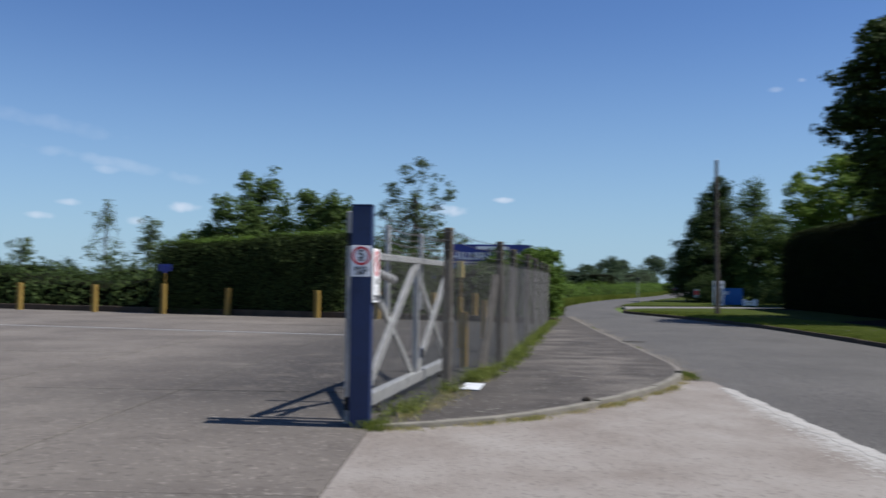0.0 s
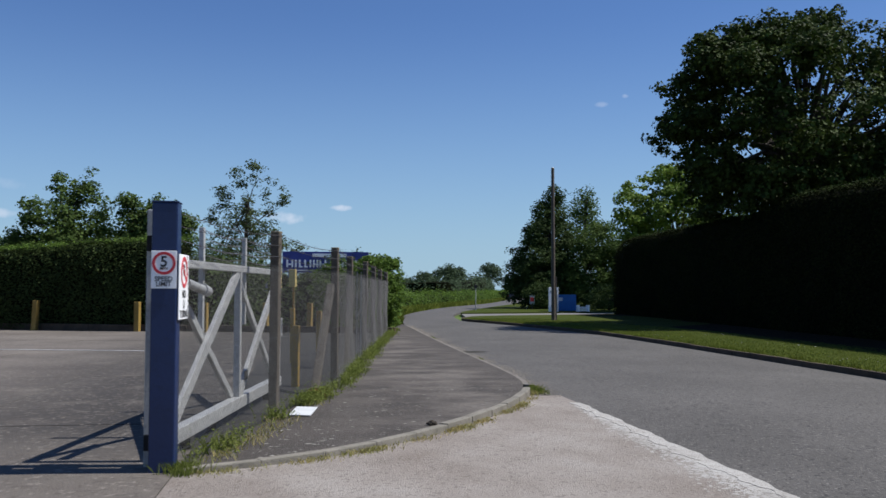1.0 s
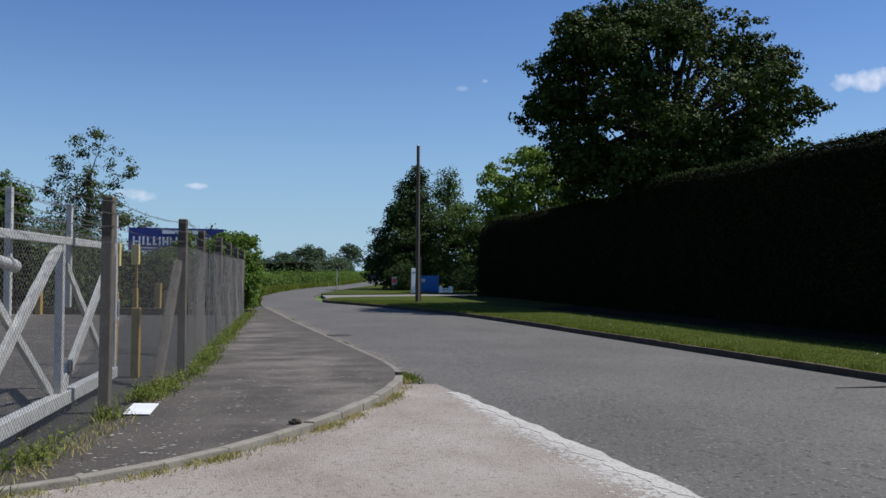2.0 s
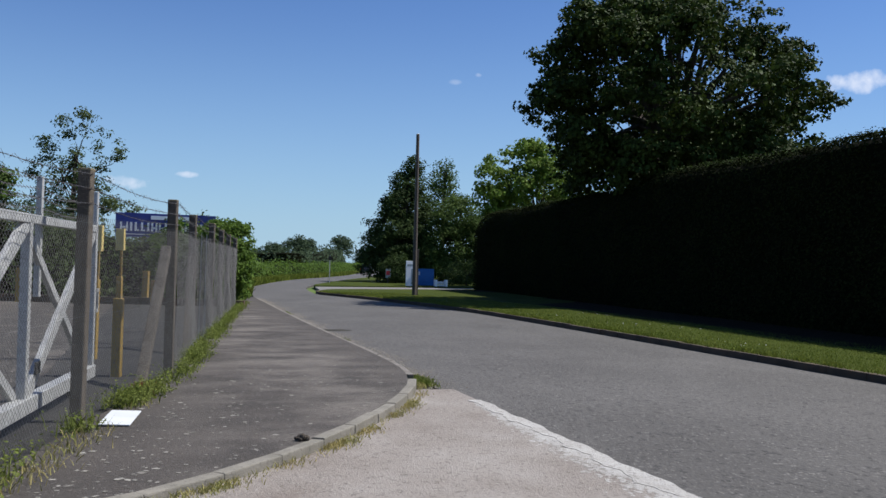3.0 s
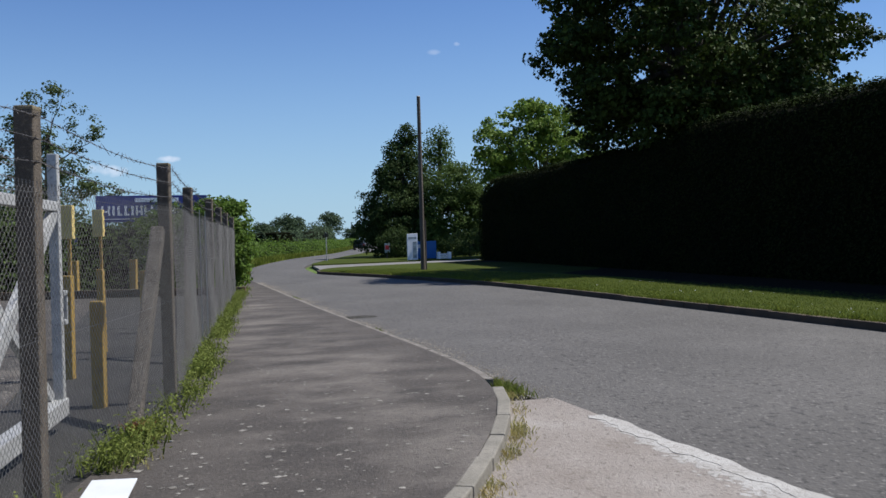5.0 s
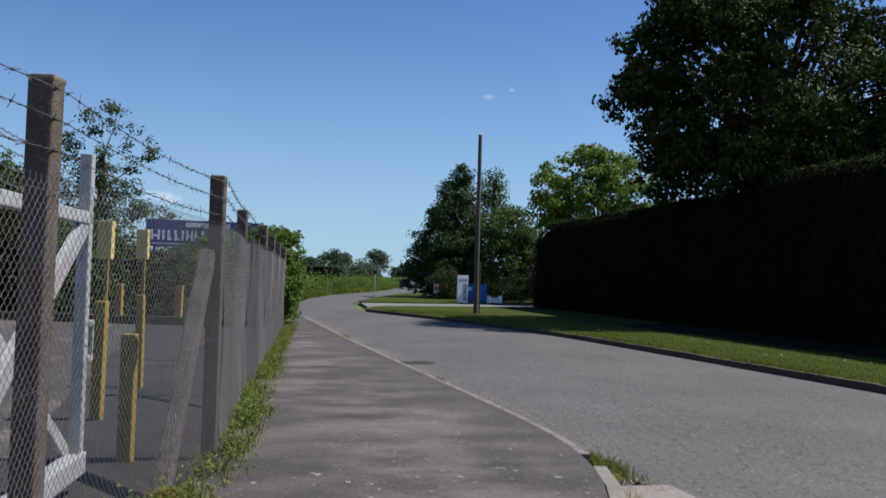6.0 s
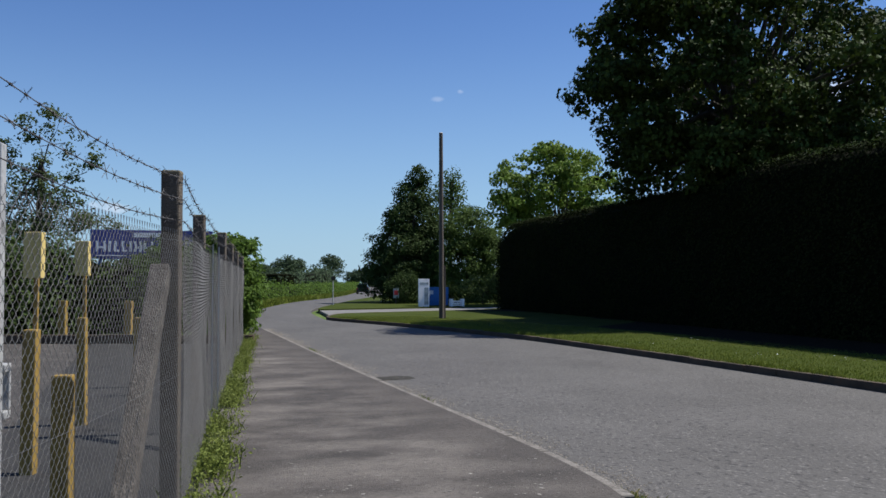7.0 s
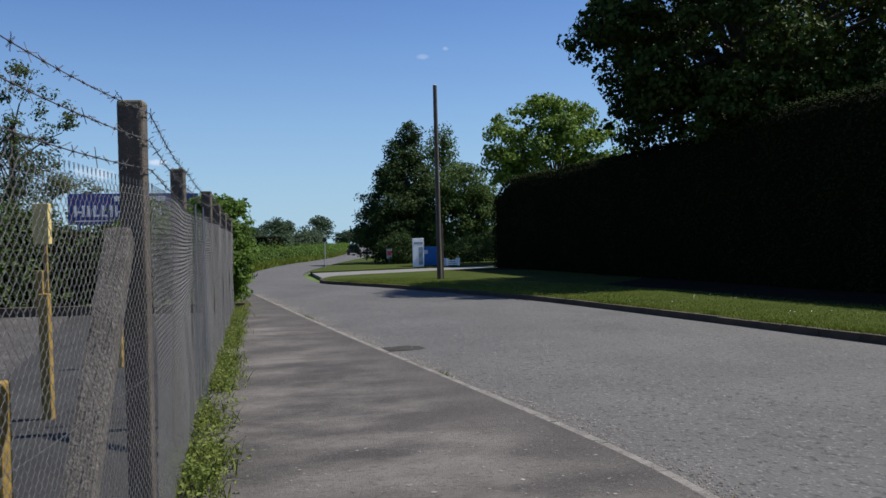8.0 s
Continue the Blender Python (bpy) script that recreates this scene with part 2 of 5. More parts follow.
M_GALV = mat("galvanised_steel", (0.332, 0.330, 0.322), (0.437, 0.433, 0.419), 9, 0.55, (0.210, 0.212, 0.210), 30, 0.5, 0.1, 60, metal=0.25)
M_WIRE = mat("galvanised_wire", (0.088, 0.085, 0.081), (0.125, 0.122, 0.117), 20, 0.5, bump=0, metal=0.3)
M_BARB = mat("weathered_barbed_wire", (0.080, 0.075, 0.072), (0.120, 0.110, 0.105), 20, 0.6, bump=0, metal=0.5)
M_YELLOW = mat("faded_yellow_paint", (0.235, 0.148, 0.026), (0.290, 0.192, 0.046), 4, 0.7, (0.136, 0.089, 0.034), 22, 0.6, 0.3, 40, stretch=(1, 1, 0.4))
M_PLATE = mat("cream_yellow_plate", (0.5, 0.38, 0.12), (0.58, 0.45, 0.17), 6, 0.6, (0.3, 0.2, 0.07), 20, 0.5, 0.1)
M_WHITE = mat("white_panel", (0.50, 0.51, 0.52), (0.57, 0.58, 0.59), 3, 0.5, (0.513, 0.504, 0.487), 12, 0.3, 0.03)
M_SIGNWHITE = mat("white_sign_face", (0.82, 0.82, 0.82), (0.86, 0.86, 0.86), 3, 0.4, bump=0)
M_RED = mat("red_sign_print", (0.45, 0.03, 0.04), (0.5, 0.035, 0.045), 4, 0.5, bump=0)
M_BLACK = mat("black_print", (0.012, 0.012, 0.014), (0.018, 0.018, 0.02), 4, 0.5, bump=0)
M_GREYP = mat("grey_print", (0.2, 0.24, 0.25), (0.4, 0.45, 0.46), 6, 0.5, bump=0)
M_CAR = mat("dark_car_paint", (0.02, 0.022, 0.026), (0.025, 0.027, 0.03), 3, 0.25, bump=0, spec=0.6)
M_TYRE = mat("rubber", (0.015, 0.015, 0.015), (0.022, 0.022, 0.022), 10, 0.85, bump=0.2)
M_GLASS = mat("tinted_car_glass", (0.01, 0.012, 0.014), (0.014, 0.016, 0.018), 3, 0.08, bump=0, spec=0.6)
M_LAMP = mat("red_lamp_lens", (0.35, 0.02, 0.02), (0.4, 0.03, 0.03), 5, 0.25, bump=0)


# ---- mesh helpers ----
def mesh_np(name, verts, faces, material, smooth=False):
    """A mesh from arrays: verts (n, 3), faces (m, k), all faces with k corners."""
    verts, faces = np.asarray(verts, np.float32), np.asarray(faces, np.int32)
    me = bpy.data.meshes.new(name)
    me.vertices.add(len(verts))
    me.vertices.foreach_set("co", verts.ravel())
    k = faces.shape[1]
    me.loops.add(faces.size)
    me.loops.foreach_set("vertex_index", faces.ravel())
    me.polygons.add(len(faces))
    me.polygons.foreach_set("loop_start", np.arange(0, faces.size, k, dtype=np.int32))
    me.polygons.foreach_set("use_smooth", np.full(len(faces), smooth, bool))
    me.update(calc_edges=True)
    me.materials.append(material)
    return me


def group_of(name, x=0, y=0, z=0, rz=0):
    e = new(name)
    e.matrix_basis = pose(x, y, z, 0, 0, rz)
    return e


def put(name, me, parent=None, at=None, label=""):
    ob = new(name, me)
    if at is not None:
        ob.matrix_basis = at
    if parent is not None:
        ob.parent = parent
    if label:
        ob["label"] = label
    return ob


def part(name, bm, material, parent=None, label="", at=None, smooth=False):
    me = bpy.data.meshes.new(name)
    bmesh.ops.recalc_face_normals(bm, faces=bm.faces)
    bm.to_mesh(me)
    bm.free()
    if smooth:
        me.shade_smooth()
    me.materials.append(material)
    return put(name, me, parent, at, label)


def box(bm, x0, y0, z0, x1, y1, z1, bevel=0.0, m=None):
    made = bmesh.ops.create_cube(bm, size=1.0)["verts"]
    bmesh.ops.transform(bm, verts=made, matrix=Matrix.LocRotScale(
        ((x0 + x1) / 2, (y0 + y1) / 2, (z0 + z1) / 2), None, (abs(x1 - x0), abs(y1 - y0), abs(z1 - z0))))
    if bevel:
        edges = list({e for v in made for e in v.link_edges})
        out = bmesh.ops.bevel(bm, geom=edges, offset=bevel, segments=2, affect="EDGES", profile=0.6)
        made = list({v for f in out["faces"] for v in f.verts} | {v for v in made if v.is_valid})
    if m is not None:
        bmesh.ops.transform(bm, verts=made, matrix=m)
    return bm


def boxed(x0, y0, z0, x1, y1, z1, bevel=0.0, m=None):
    return box(bmesh.new(), x0, y0, z0, x1, y1, z1, bevel, m)


def bar(p, q, w, d, bevel=0.004):
    """A rectangular bar from p to q, w wide (level) and d deep."""
    p, q = Vector(p), Vector(q)
    way = q - p
    x = way.normalized()
    side = Vector((0, 0, 1)).cross(x)
    side = side.normalized() if side.length > 1e-4 else Vector((1, 0, 0))
    up = x.cross(side)
    m = Matrix((x, side, up)).transposed().to_4x4()
    m.translation = (p + q) / 2
    return boxed(-way.length / 2, -w / 2, -d / 2, way.length / 2, w / 2, d / 2, bevel, m)


def tube(p, q, r0, r1, sides=12):
    bm = bmesh.new()
    p, q = Vector(p), Vector(q)
    way = q - p
    m = Matrix.Translation((p + q) / 2) @ way.to_track_quat("Z", "Y").to_matrix().to_4x4()
    bmesh.ops.create_cone(bm, cap_ends=True, segments=sides, radius1=r0, radius2=r1, depth=way.length, matrix=m)
    return bm


def seg_tubes(P, Q, r, sides=3):
    """Many thin straight wires at once."""
    P, Q = np.asarray(P, float), np.asarray(Q, float)
    r = np.broadcast_to(np.asarray(r, float), (len(P),))
    d = Q - P
    d /= np.linalg.norm(d, axis=1, keepdims=True) + 1e-9
    ref = np.where(np.abs(d[:, 2:3]) > 0.9, [[1.0, 0, 0]], [[0, 0, 1.0]])
    u = np.cross(d, ref)
    u /= np.linalg.norm(u, axis=1, keepdims=True)
    v = np.cross(d, u)
    rings = []
    for end in (P, Q):
        for k in range(sides):
            a = 2 * math.pi * k / sides
            rings.append(end + (u * math.cos(a) + v * math.sin(a)) * r[:, None])
    V = np.stack(rings, 1).reshape(-1, 3)
    base = np.arange(len(P))[:, None] * 2 * sides
    F = np.concatenate([base + np.array([[k, (k + 1) % sides, sides + (k + 1) % sides, sides + k]]) for k in range(sides)])
    return V, F


def leaves(rng, C, size, upright=0.3, width=0.6, out=None):
    """Kite-shaped folded leaves at the places C, facing mostly the way out, where that is given."""
    n = len(C)
    s = size * rng.uniform(0.6, 1.35, (n, 1))
    u = rng.normal(size=(n, 3))
    u[:, 2] *= 0.7
    u /= np.linalg.norm(u, axis=1, keepdims=True)
    w = rng.normal(size=(n, 3))
    w[:, 2] += upright * 3
    if out is not None:
        w = w * 0.75 + out * 1.3
    v = np.cross(w, u)
    v /= np.linalg.norm(v, axis=1, keepdims=True) + 1e-9
    u = np.cross(v, w)
    u /= np.linalg.norm(u, axis=1, keepdims=True) + 1e-9
    nrm = np.cross(u, v)
    V = np.stack([C - u * s * 0.5, C + v * s * width * 0.5 + nrm * s * 0.12, C + u * s * 0.5, C - v * s * width * 0.5 + nrm * s * 0.12], 1)
    return V.reshape(-1, 3), np.arange(4 * n).reshape(n, 4)


def clumps(rng, lobes, count, per, radius, shell=0.55):
    """Leaf places: clumps spread through ellipsoid lobes (centre, radii), denser at the outside, each a flattened tuft."""
    vol = np.array([r[0] * r[1] * r[2] for c, r in lobes]) ** 0.7
    pick = rng.choice(len(lobes), count, p=vol / vol.sum())
    d = rng.normal(size=(count, 3))
    d /= np.linalg.norm(d, axis=1, keepdims=True)
    f = rng.uniform(shell ** 3, 1.0, (count, 1)) ** (1 / 3) * rng.uniform(0.8, 1.14, (count, 1))
    cc = np.array([lobes[i][0] for i in pick]) + d * f * np.array([lobes[i][1] for i in pick])
    C = np.repeat(cc, per, 0)
    g = rng.normal(size=(count * per, 3)) * radius * np.repeat(rng.uniform(0.5, 1.2, (count, 1)), per, 0)
    far = np.linalg.norm(g, axis=1, keepdims=True) / (radius * 1.7)
    g = g / np.maximum(far, 1.0)
    g[:, 2] *= 0.6
    out = np.repeat(d, per, 0) * 0.6 + g / (radius * 1.2)
    out[:, 2] += 0.35
    out /= np.linalg.norm(out, axis=1, keepdims=True) + 1e-9
    return C + g, cc, out


def tree(name, x, y, lobes, count, per, radius, leaf, material, label, trunk_r=0.25, trunk_h=3.0, seed=1, shell=0.5, limbs=18,
         category="tree", z=-0.1, width=0.6):
    """A tapered trunk with limbs that reach the clumps, and a crown of many leaves. Lobes are given from the tree's foot."""
    rng = np.random.default_rng(seed)
    t = tagged(group_of(name, x, y, z), label, category)
    L, cc, out = clumps(rng, lobes, count, per, radius, shell)
    V, F = leaves(rng, L, leaf, 0.1, width, out)
    put("crown", mesh_np("crown", V, F, material), t)
    P, Q, R = [], [], []
    top = np.array([0, 0, trunk_h])
    steps = 7
    for i in range(steps):
        a, b = i / steps, (i + 1) / steps
        wob = lambda s: np.array([0.12 * math.sin(s * 4 + seed), 0.12 * math.cos(s * 3.1 + seed) - 0.12, 0]) * trunk_r * 4 * s
        P.append(top * a + wob(a)), Q.append(top * b * 1.01 + wob(b)), R.append(trunk_r * (1.25 - 0.45 * a if i else 1.45))
    for c in cc[rng.choice(len(cc), min(limbs, len(cc)), replace=False)]:
        s0 = top * rng.uniform(0.55, 1.0)
        mid = s0 * 0.5 + c * 0.5 + np.array([0, 0, 0.12 * np.linalg.norm(c - s0)]) + rng.normal(size=3) * 0.1
        pts = [s0, s0 * 0.55 + mid * 0.45 + rng.normal(size=3) * 0.04, mid, mid * 0.5 + c * 0.5 + rng.normal(size=3) * 0.06, c]
        for k in range(4):
            P.append(pts[k]), Q.append(pts[k + 1]), R.append(trunk_r * (0.42, 0.3, 0.19, 0.09)[k])
    V, F = seg_tubes(P, Q, R, 8)
    put("trunk", mesh_np("trunk", V, F, M_BARK, True), t)
    return t


def foliage_block(name, line, height, depth, count, leaf, material, label, seed=1, rough=0.12, category="hedge", z=0.0, top_only=0.25, kind=""):
    """A clipped hedge along a plan line: a near-black core painted for its inner shade and a skin of leaves on its
    faces and top.
    """
    rng = np.random.default_rng(seed)
    hgt = height if callable(height) else (lambda s: height)
    A = np.array(line, float)
    seg = np.linalg.norm(np.diff(A, axis=0), axis=1)
    cum = np.concatenate([[0], np.cumsum(seg)])
    total = cum[-1]

    def at(s):
        return np.stack([np.interp(s, cum, A[:, 0]), np.interp(s, cum, A[:, 1])], -1)

    def normal(s):
        d = at(np.minimum(s + 0.5, total)) - at(np.maximum(s - 0.5, 0))
        d /= np.linalg.norm(d, axis=-1, keepdims=True)
        return np.stack([d[..., 1], -d[..., 0]], -1)

    t = tagged(group_of(name, 0, 0, z), label, category, kind=kind)
    s = rng.uniform(0, total, count)
    H = np.array([hgt(v) for v in s])
    which = rng.uniform(0, 1, count)
    top = which < top_only
    off = np.where(top, rng.uniform(-0.5, 0.5, count), np.where(which < (1 + top_only) / 2, 0.5, -0.5)) * depth
    zz = np.where(top, H, rng.uniform(0.0, 1.0, count) * H)
    wav = 0.16 * np.sin(s * 0.9 + zz * 0.7) + 0.1 * np.sin(s * 2.3 + zz * 1.9 + 1)
    shoulder = np.clip((zz - H + 0.45) / 0.45, 0, 1) ** 2 * 0.35
    off = off * (1 - shoulder * (~top)) + np.sign(off) * wav * rough * 2 * (~top)
    zz = zz + np.where(top, wav * rough * 2 - 0.35 * (np.abs(off) / depth * 2) ** 4 * 0.6, 0)
    C = np.concatenate([at(s) + normal(s) * off[:, None], zz[:, None]], 1) + rng.normal(size=(count, 3)) * rough * 0.5
    ends = rng.uniform(0, 1, count // 14) < 0.5
    n = len(ends)
    E = np.where(ends, 0.0, total)
    He = np.array([hgt(v) for v in E])
    Ce = np.concatenate([at(E) + normal(E) * (rng.uniform(-0.48, 0.48, n) * depth)[:, None], (rng.uniform(0, 1, n) * He)[:, None]], 1)
    Ce += rng.normal(size=Ce.shape) * rough * 0.6
    face = np.concatenate([normal(s) * np.sign(off)[:, None] * (~top)[:, None], (top * 1.0 + 0.25)[:, None]], 1)
    facee = np.concatenate([np.zeros((n, 2)), np.full((n, 1), 0.4)], 1)
    V, F = leaves(rng, np.concatenate([C, Ce]), leaf, 0.1, 0.6, np.concatenate([face, facee]))
    put("foliage", mesh_np("foliage", V, F, material), t)
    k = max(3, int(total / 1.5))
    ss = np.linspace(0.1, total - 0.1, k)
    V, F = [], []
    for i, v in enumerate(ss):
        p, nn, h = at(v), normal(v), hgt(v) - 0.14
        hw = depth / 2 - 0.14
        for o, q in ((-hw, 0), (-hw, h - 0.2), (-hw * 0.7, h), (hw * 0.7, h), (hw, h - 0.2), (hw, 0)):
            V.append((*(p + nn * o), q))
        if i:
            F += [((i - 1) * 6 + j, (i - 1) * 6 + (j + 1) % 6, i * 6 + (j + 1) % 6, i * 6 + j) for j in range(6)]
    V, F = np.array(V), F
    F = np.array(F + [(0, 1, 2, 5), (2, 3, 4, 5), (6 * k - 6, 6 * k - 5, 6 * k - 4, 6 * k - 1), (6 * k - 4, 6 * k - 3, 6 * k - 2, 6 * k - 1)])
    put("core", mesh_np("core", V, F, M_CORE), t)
    return t


def blades(rng, C, height, width, lean=0.5):
    """Grass: a bent tapered blade at each foot C."""
    n = len(C)
    h = height * rng.uniform(0.45, 1.25, (n, 1))
    a = rng.uniform(0, 2 * math.pi, n)
    side = np.stack([np.cos(a), np.sin(a), np.zeros(n)], 1) * width
    b = rng.uniform(0, 2 * math.pi, n)
    bend = np.stack([np.cos(b), np.sin(b), np.zeros(n)], 1) * h * lean * rng.uniform(0.2, 1, (n, 1))
    up = np.array([[0, 0, 1.0]]) * h
    V = np.stack([C - side, C + side, C + side * 0.7 + bend * 0.4 + up * 0.6, C + bend + up, C - side * 0.7 + bend * 0.4 + up * 0.6], 1)
    base = np.arange(n)[:, None] * 5
    return V.reshape(-1, 3), (base + np.array([[0, 1, 2, 3, 4]]))


def strip(name, left, right, z_left, z_right, material, label, category, thick=0.12, cross=4, crown=0.0):
    """A band of ground between two plan lines of equal length, with a side face all round."""
    n = len(left)
    V, F = [], []
    for (ax, ay), (bx, by) in zip(left, right):
        for j in range(cross + 1):
            f = j / cross
            V.append((ax + (bx - ax) * f, ay + (by - ay) * f, z_left + (z_right - z_left) * f + crown * math.sin(math.pi * f)))
    w = cross + 1
    for i in range(n - 1):
        for j in range(cross):
            F.append((i * w + j, i * w + j + 1, (i + 1) * w + j + 1, (i + 1) * w + j))
    rim = [j for j in range(w)] + [i * w + cross for i in range(1, n)] + [(n - 1) * w + j for j in range(cross - 1, -1, -1)] + [i * w for i in range(n - 2, 0, -1)]
    m = len(V)
    V += [(V[i][0], V[i][1], V[i][2] - thick) for i in rim]
    for k in range(len(rim)):
        k2 = (k + 1) % len(rim)
        F.append((rim[k], m + k, m + k2, rim[k2]))
    return tagged(put(name, mesh_np(name, V, F, material)), label, category, kind="structure")


def smooth_line(points, step=0.25):
    """A smooth plan line through a few points, in even steps."""
    P = np.array([points[0], *points, points[-1]], float)
    P[0], P[-1] = 2 * P[1] - P[2], 2 * P[-2] - P[-3]
    out = []
    for i in range(1, len(P) - 2):
        t = np.linspace(0, 1, 24, endpoint=False)[:, None]
        a, b, c, d = P[i - 1:i + 3]
        out.append(0.5 * (2 * b + (c - a) * t + (2 * a - 5 * b + 4 * c - d) * t ** 2 + (3 * b - a - 3 * c + d) * t ** 3))
    out = np.concatenate([*out, P[-2:-1]])
    cum = np.concatenate([[0], np.cumsum(np.linalg.norm(np.diff(out, axis=0), axis=1))])
    s = np.linspace(0, cum[-1], max(2, int(cum[-1] / step) + 1))
    return np.stack([np.interp(s, cum, out[:, 0]), np.interp(s, cum, out[:, 1])], 1)


def resample(line, n):
    line = np.asarray(line, float)
    cum = np.concatenate([[0], np.cumsum(np.linalg.norm(np.diff(line, axis=0), axis=1))])
    s = np.linspace(0, cum[-1], n)
    return np.stack([np.interp(s, cum, line[:, 0]), np.interp(s, cum, line[:, 1])], 1)


def fence_x(y):
    """The fence's line in plan."""
    return float(np.interp(y, [9.58, 13.07, 16.39, 20.1, 33.5, 60], [-0.53, 0.24, 1.07, 1.46, 3.17, 6.4]))


# ---- ground ----
Z_ROAD, Z_YARD = -0.12, -0.03
bm = bmesh.new()
bmesh.ops.create_grid(bm, x_segments=60, y_segments=60, size=2500)
for v in bm.verts:
    v.co.z = -0.26
tagged(part("ground", bm, M_FIELD), "green summer pasture reaching to the horizon", "field", kind="structure")

KERB = smooth_line([(-0.42, 9.42), (0.35, 9.83), (0.95, 10.3), (1.47, 10.82), (2.12, 11.64), (2.9, 12.86), (3.67, 14.38), (4.14, 15.75), (4.37, 17.4), (4.42, 20.7), (4.43, 26), (4.5, 32), (4.68, 42)], 0.12)
ROAD_L = smooth_line([(4.35, -40), (4.4, 0), (4.4, 20), (4.5, 32), (4.7, 42), (5.45, 52), (6.6, 62), (12.3, 85), (26.5, 129), (58, 253), (75, 330)], 1.0)
ROAD_R = smooth_line([(11.35, -40), (11.35, 0), (11.4, 15), (11.4, 30), (11.1, 36), (9.9, 43.4), (8.7, 48.2), (8.5, 51), (10.4, 64.6), (16.4, 84), (30.5, 127), (62, 251), (79, 329)], 1.0)
n = 260
tagged(strip("road", resample(ROAD_L, n), resample(ROAD_R, n), Z_ROAD, Z_ROAD, M_ROAD, "", "", 0.14, 8, 0.05),
       "worn grey asphalt country road without markings", "road", kind="structure")
# side road mouth
strip("side_road", [(9.3, 53.0), (9.9, 54.3), (13.6, 55.8), (17.2, 57.2), (20, 59), (30, 66)], [(10.6, 63.8), (11.2, 63.9), (14, 64.0), (18, 66.0), (24, 70.5), (32, 77)], Z_ROAD + 0.015, Z_ROAD + 0.03, M_SIDE,
      "asphalt side road leaving between two grass islands, grazing sheen painted pale", "road")
# concrete entrance


def kerb_x(y):
    return float(np.interp(y, KERB[:, 1], KERB[:, 0]))


def kerb_y(x):
    return float(np.interp(x, KERB[:, 0], KERB[:, 1]))


ax = np.concatenate([np.linspace(-0.5, 4.4, 60), [4.56]])
strip("entrance_apron", [(x, -30) for x in ax], [(x, min(kerb_y(x), 15.4) + 0.05) for x in ax], 0, 0, M_APRON, "rough pale concrete entrance apron", "driveway", 0.1, 40)
ap = bpy.data.objects["entrance_apron"]
for v in ap.data.vertices:
    f = min(1.0, (v.co.x + 0.5) / 4.9)
    v.co.z += Z_YARD - 0.004 + (Z_ROAD + 0.012 - Z_YARD) * f
ey = np.linspace(-20, 14.5, 420)
rs = np.random.default_rng(5)
wob = np.cumsum(rs.normal(size=420)) * 0.014
wob = np.clip(wob - np.linspace(wob[0], wob[-1], 420), -0.22, 0.22)
strip("pale_edge_strip", [(4.47 + 0.02 * math.sin(y * 1.7) + w * 0.35 + 0.03 * math.sin(y * 9) + 0.02 * math.sin(y * 23), y) for y, w in zip(ey, wob)], [(4.6 + 0.02 * math.sin(y * 5) + 0.012 * math.sin(y * 13), y) for y in ey], Z_ROAD + 0.0135, Z_ROAD + 0.0105, M_STRIP,
      "whitish worn concrete strip where the apron meets the road", "driveway", 0.03, 2)


def shards(rng, x, y, z, size):
    """Flat irregular flakes lying on a surface: a low five-sided cone each."""
    n = len(x)
    c = np.stack([x, y, z], 1)
    a = np.sort(rng.uniform(0, 1, (n, 5)) * 0.7 + np.arange(5) * 1.0, 1) / 5 * 2 * math.pi
    r = size[:, None] * rng.uniform(0.45, 1.0, (n, 5))
    ringed = c[:, None, :] + np.stack([np.cos(a) * r, np.sin(a) * r * 1.3, np.zeros((n, 5))], 2)
    V = np.concatenate([ringed, (c + [0, 0, 0.0015])[:, None, :]], 1).reshape(-1, 3)
    base = np.arange(n)[:, None] * 6
    return V, np.concatenate([base + np.array([[k, (k + 1) % 5, 5]]) for k in range(5)])


N = 14000
sy = rs.uniform(0, 14.3, N)
sx = 4.52 - np.abs(rs.normal(size=N)) * np.interp(sy, [0, 9, 11.5, 13.2, 14.3], [0.24, 0.2, 0.14, 0.08, 0.03])
sz = Z_YARD - 0.004 + (Z_ROAD + 0.012 - Z_YARD) * np.minimum(1.0, (sx + 0.5) / 4.9) + 0.0015
tagged(put("pale_shards", mesh_np("pale_shards", *shards(rs, sx, sy, sz, rs.uniform(0.05, 1.0, N) ** 2.5 * 0.055 * np.interp(sx, [4.0, 4.5], [0.6, 1.1])), M_STRIP)),
       "broken whitish concrete flakes along the apron's edge", "flakes", kind="stuff")

# yard surface
yy = np.concatenate([np.linspace(9.75, 24, 70), np.linspace(24.3, 36.5, 25)])
rs = np.random.default_rng(9)
rag = np.convolve(rs.normal(size=len(yy) + 4), np.ones(5) / 5, "valid") * 0.22
strip("fence_tarmac", [(-0.5 + 0.3 * r, y) for y, r in zip(yy, rag)], [(fence_x(y) + 0.1, y) for y in yy], Z_YARD + 0.006, Z_YARD + 0.006, M_TAR, "dark tarmac strip inside the fence", "yard", 0.1, 4)
tagged(part("yard", boxed(-70, -40, -0.25, -0.5, 44, Z_YARD - 0.02), M_YARD), "large grey concrete yard", "yard", kind="structure")

tagged(part("joint_filler", boxed(-30.6, -11.6, -0.2, -0.503, 36.4, Z_YARD - 0.009), M_JOINT), "dark dirt filling the joints between yard slabs", "yard", kind="structure")

# pavement and its kerb
n = 280
kr = resample(KERB, n)
cut = np.array([(x - 0.11, y + 0.05) for x, y in kr])
lf = np.array([(min(fence_x(y + 0.1) + 0.05, x - 0.02), y + 0.1) for x, y in cut])
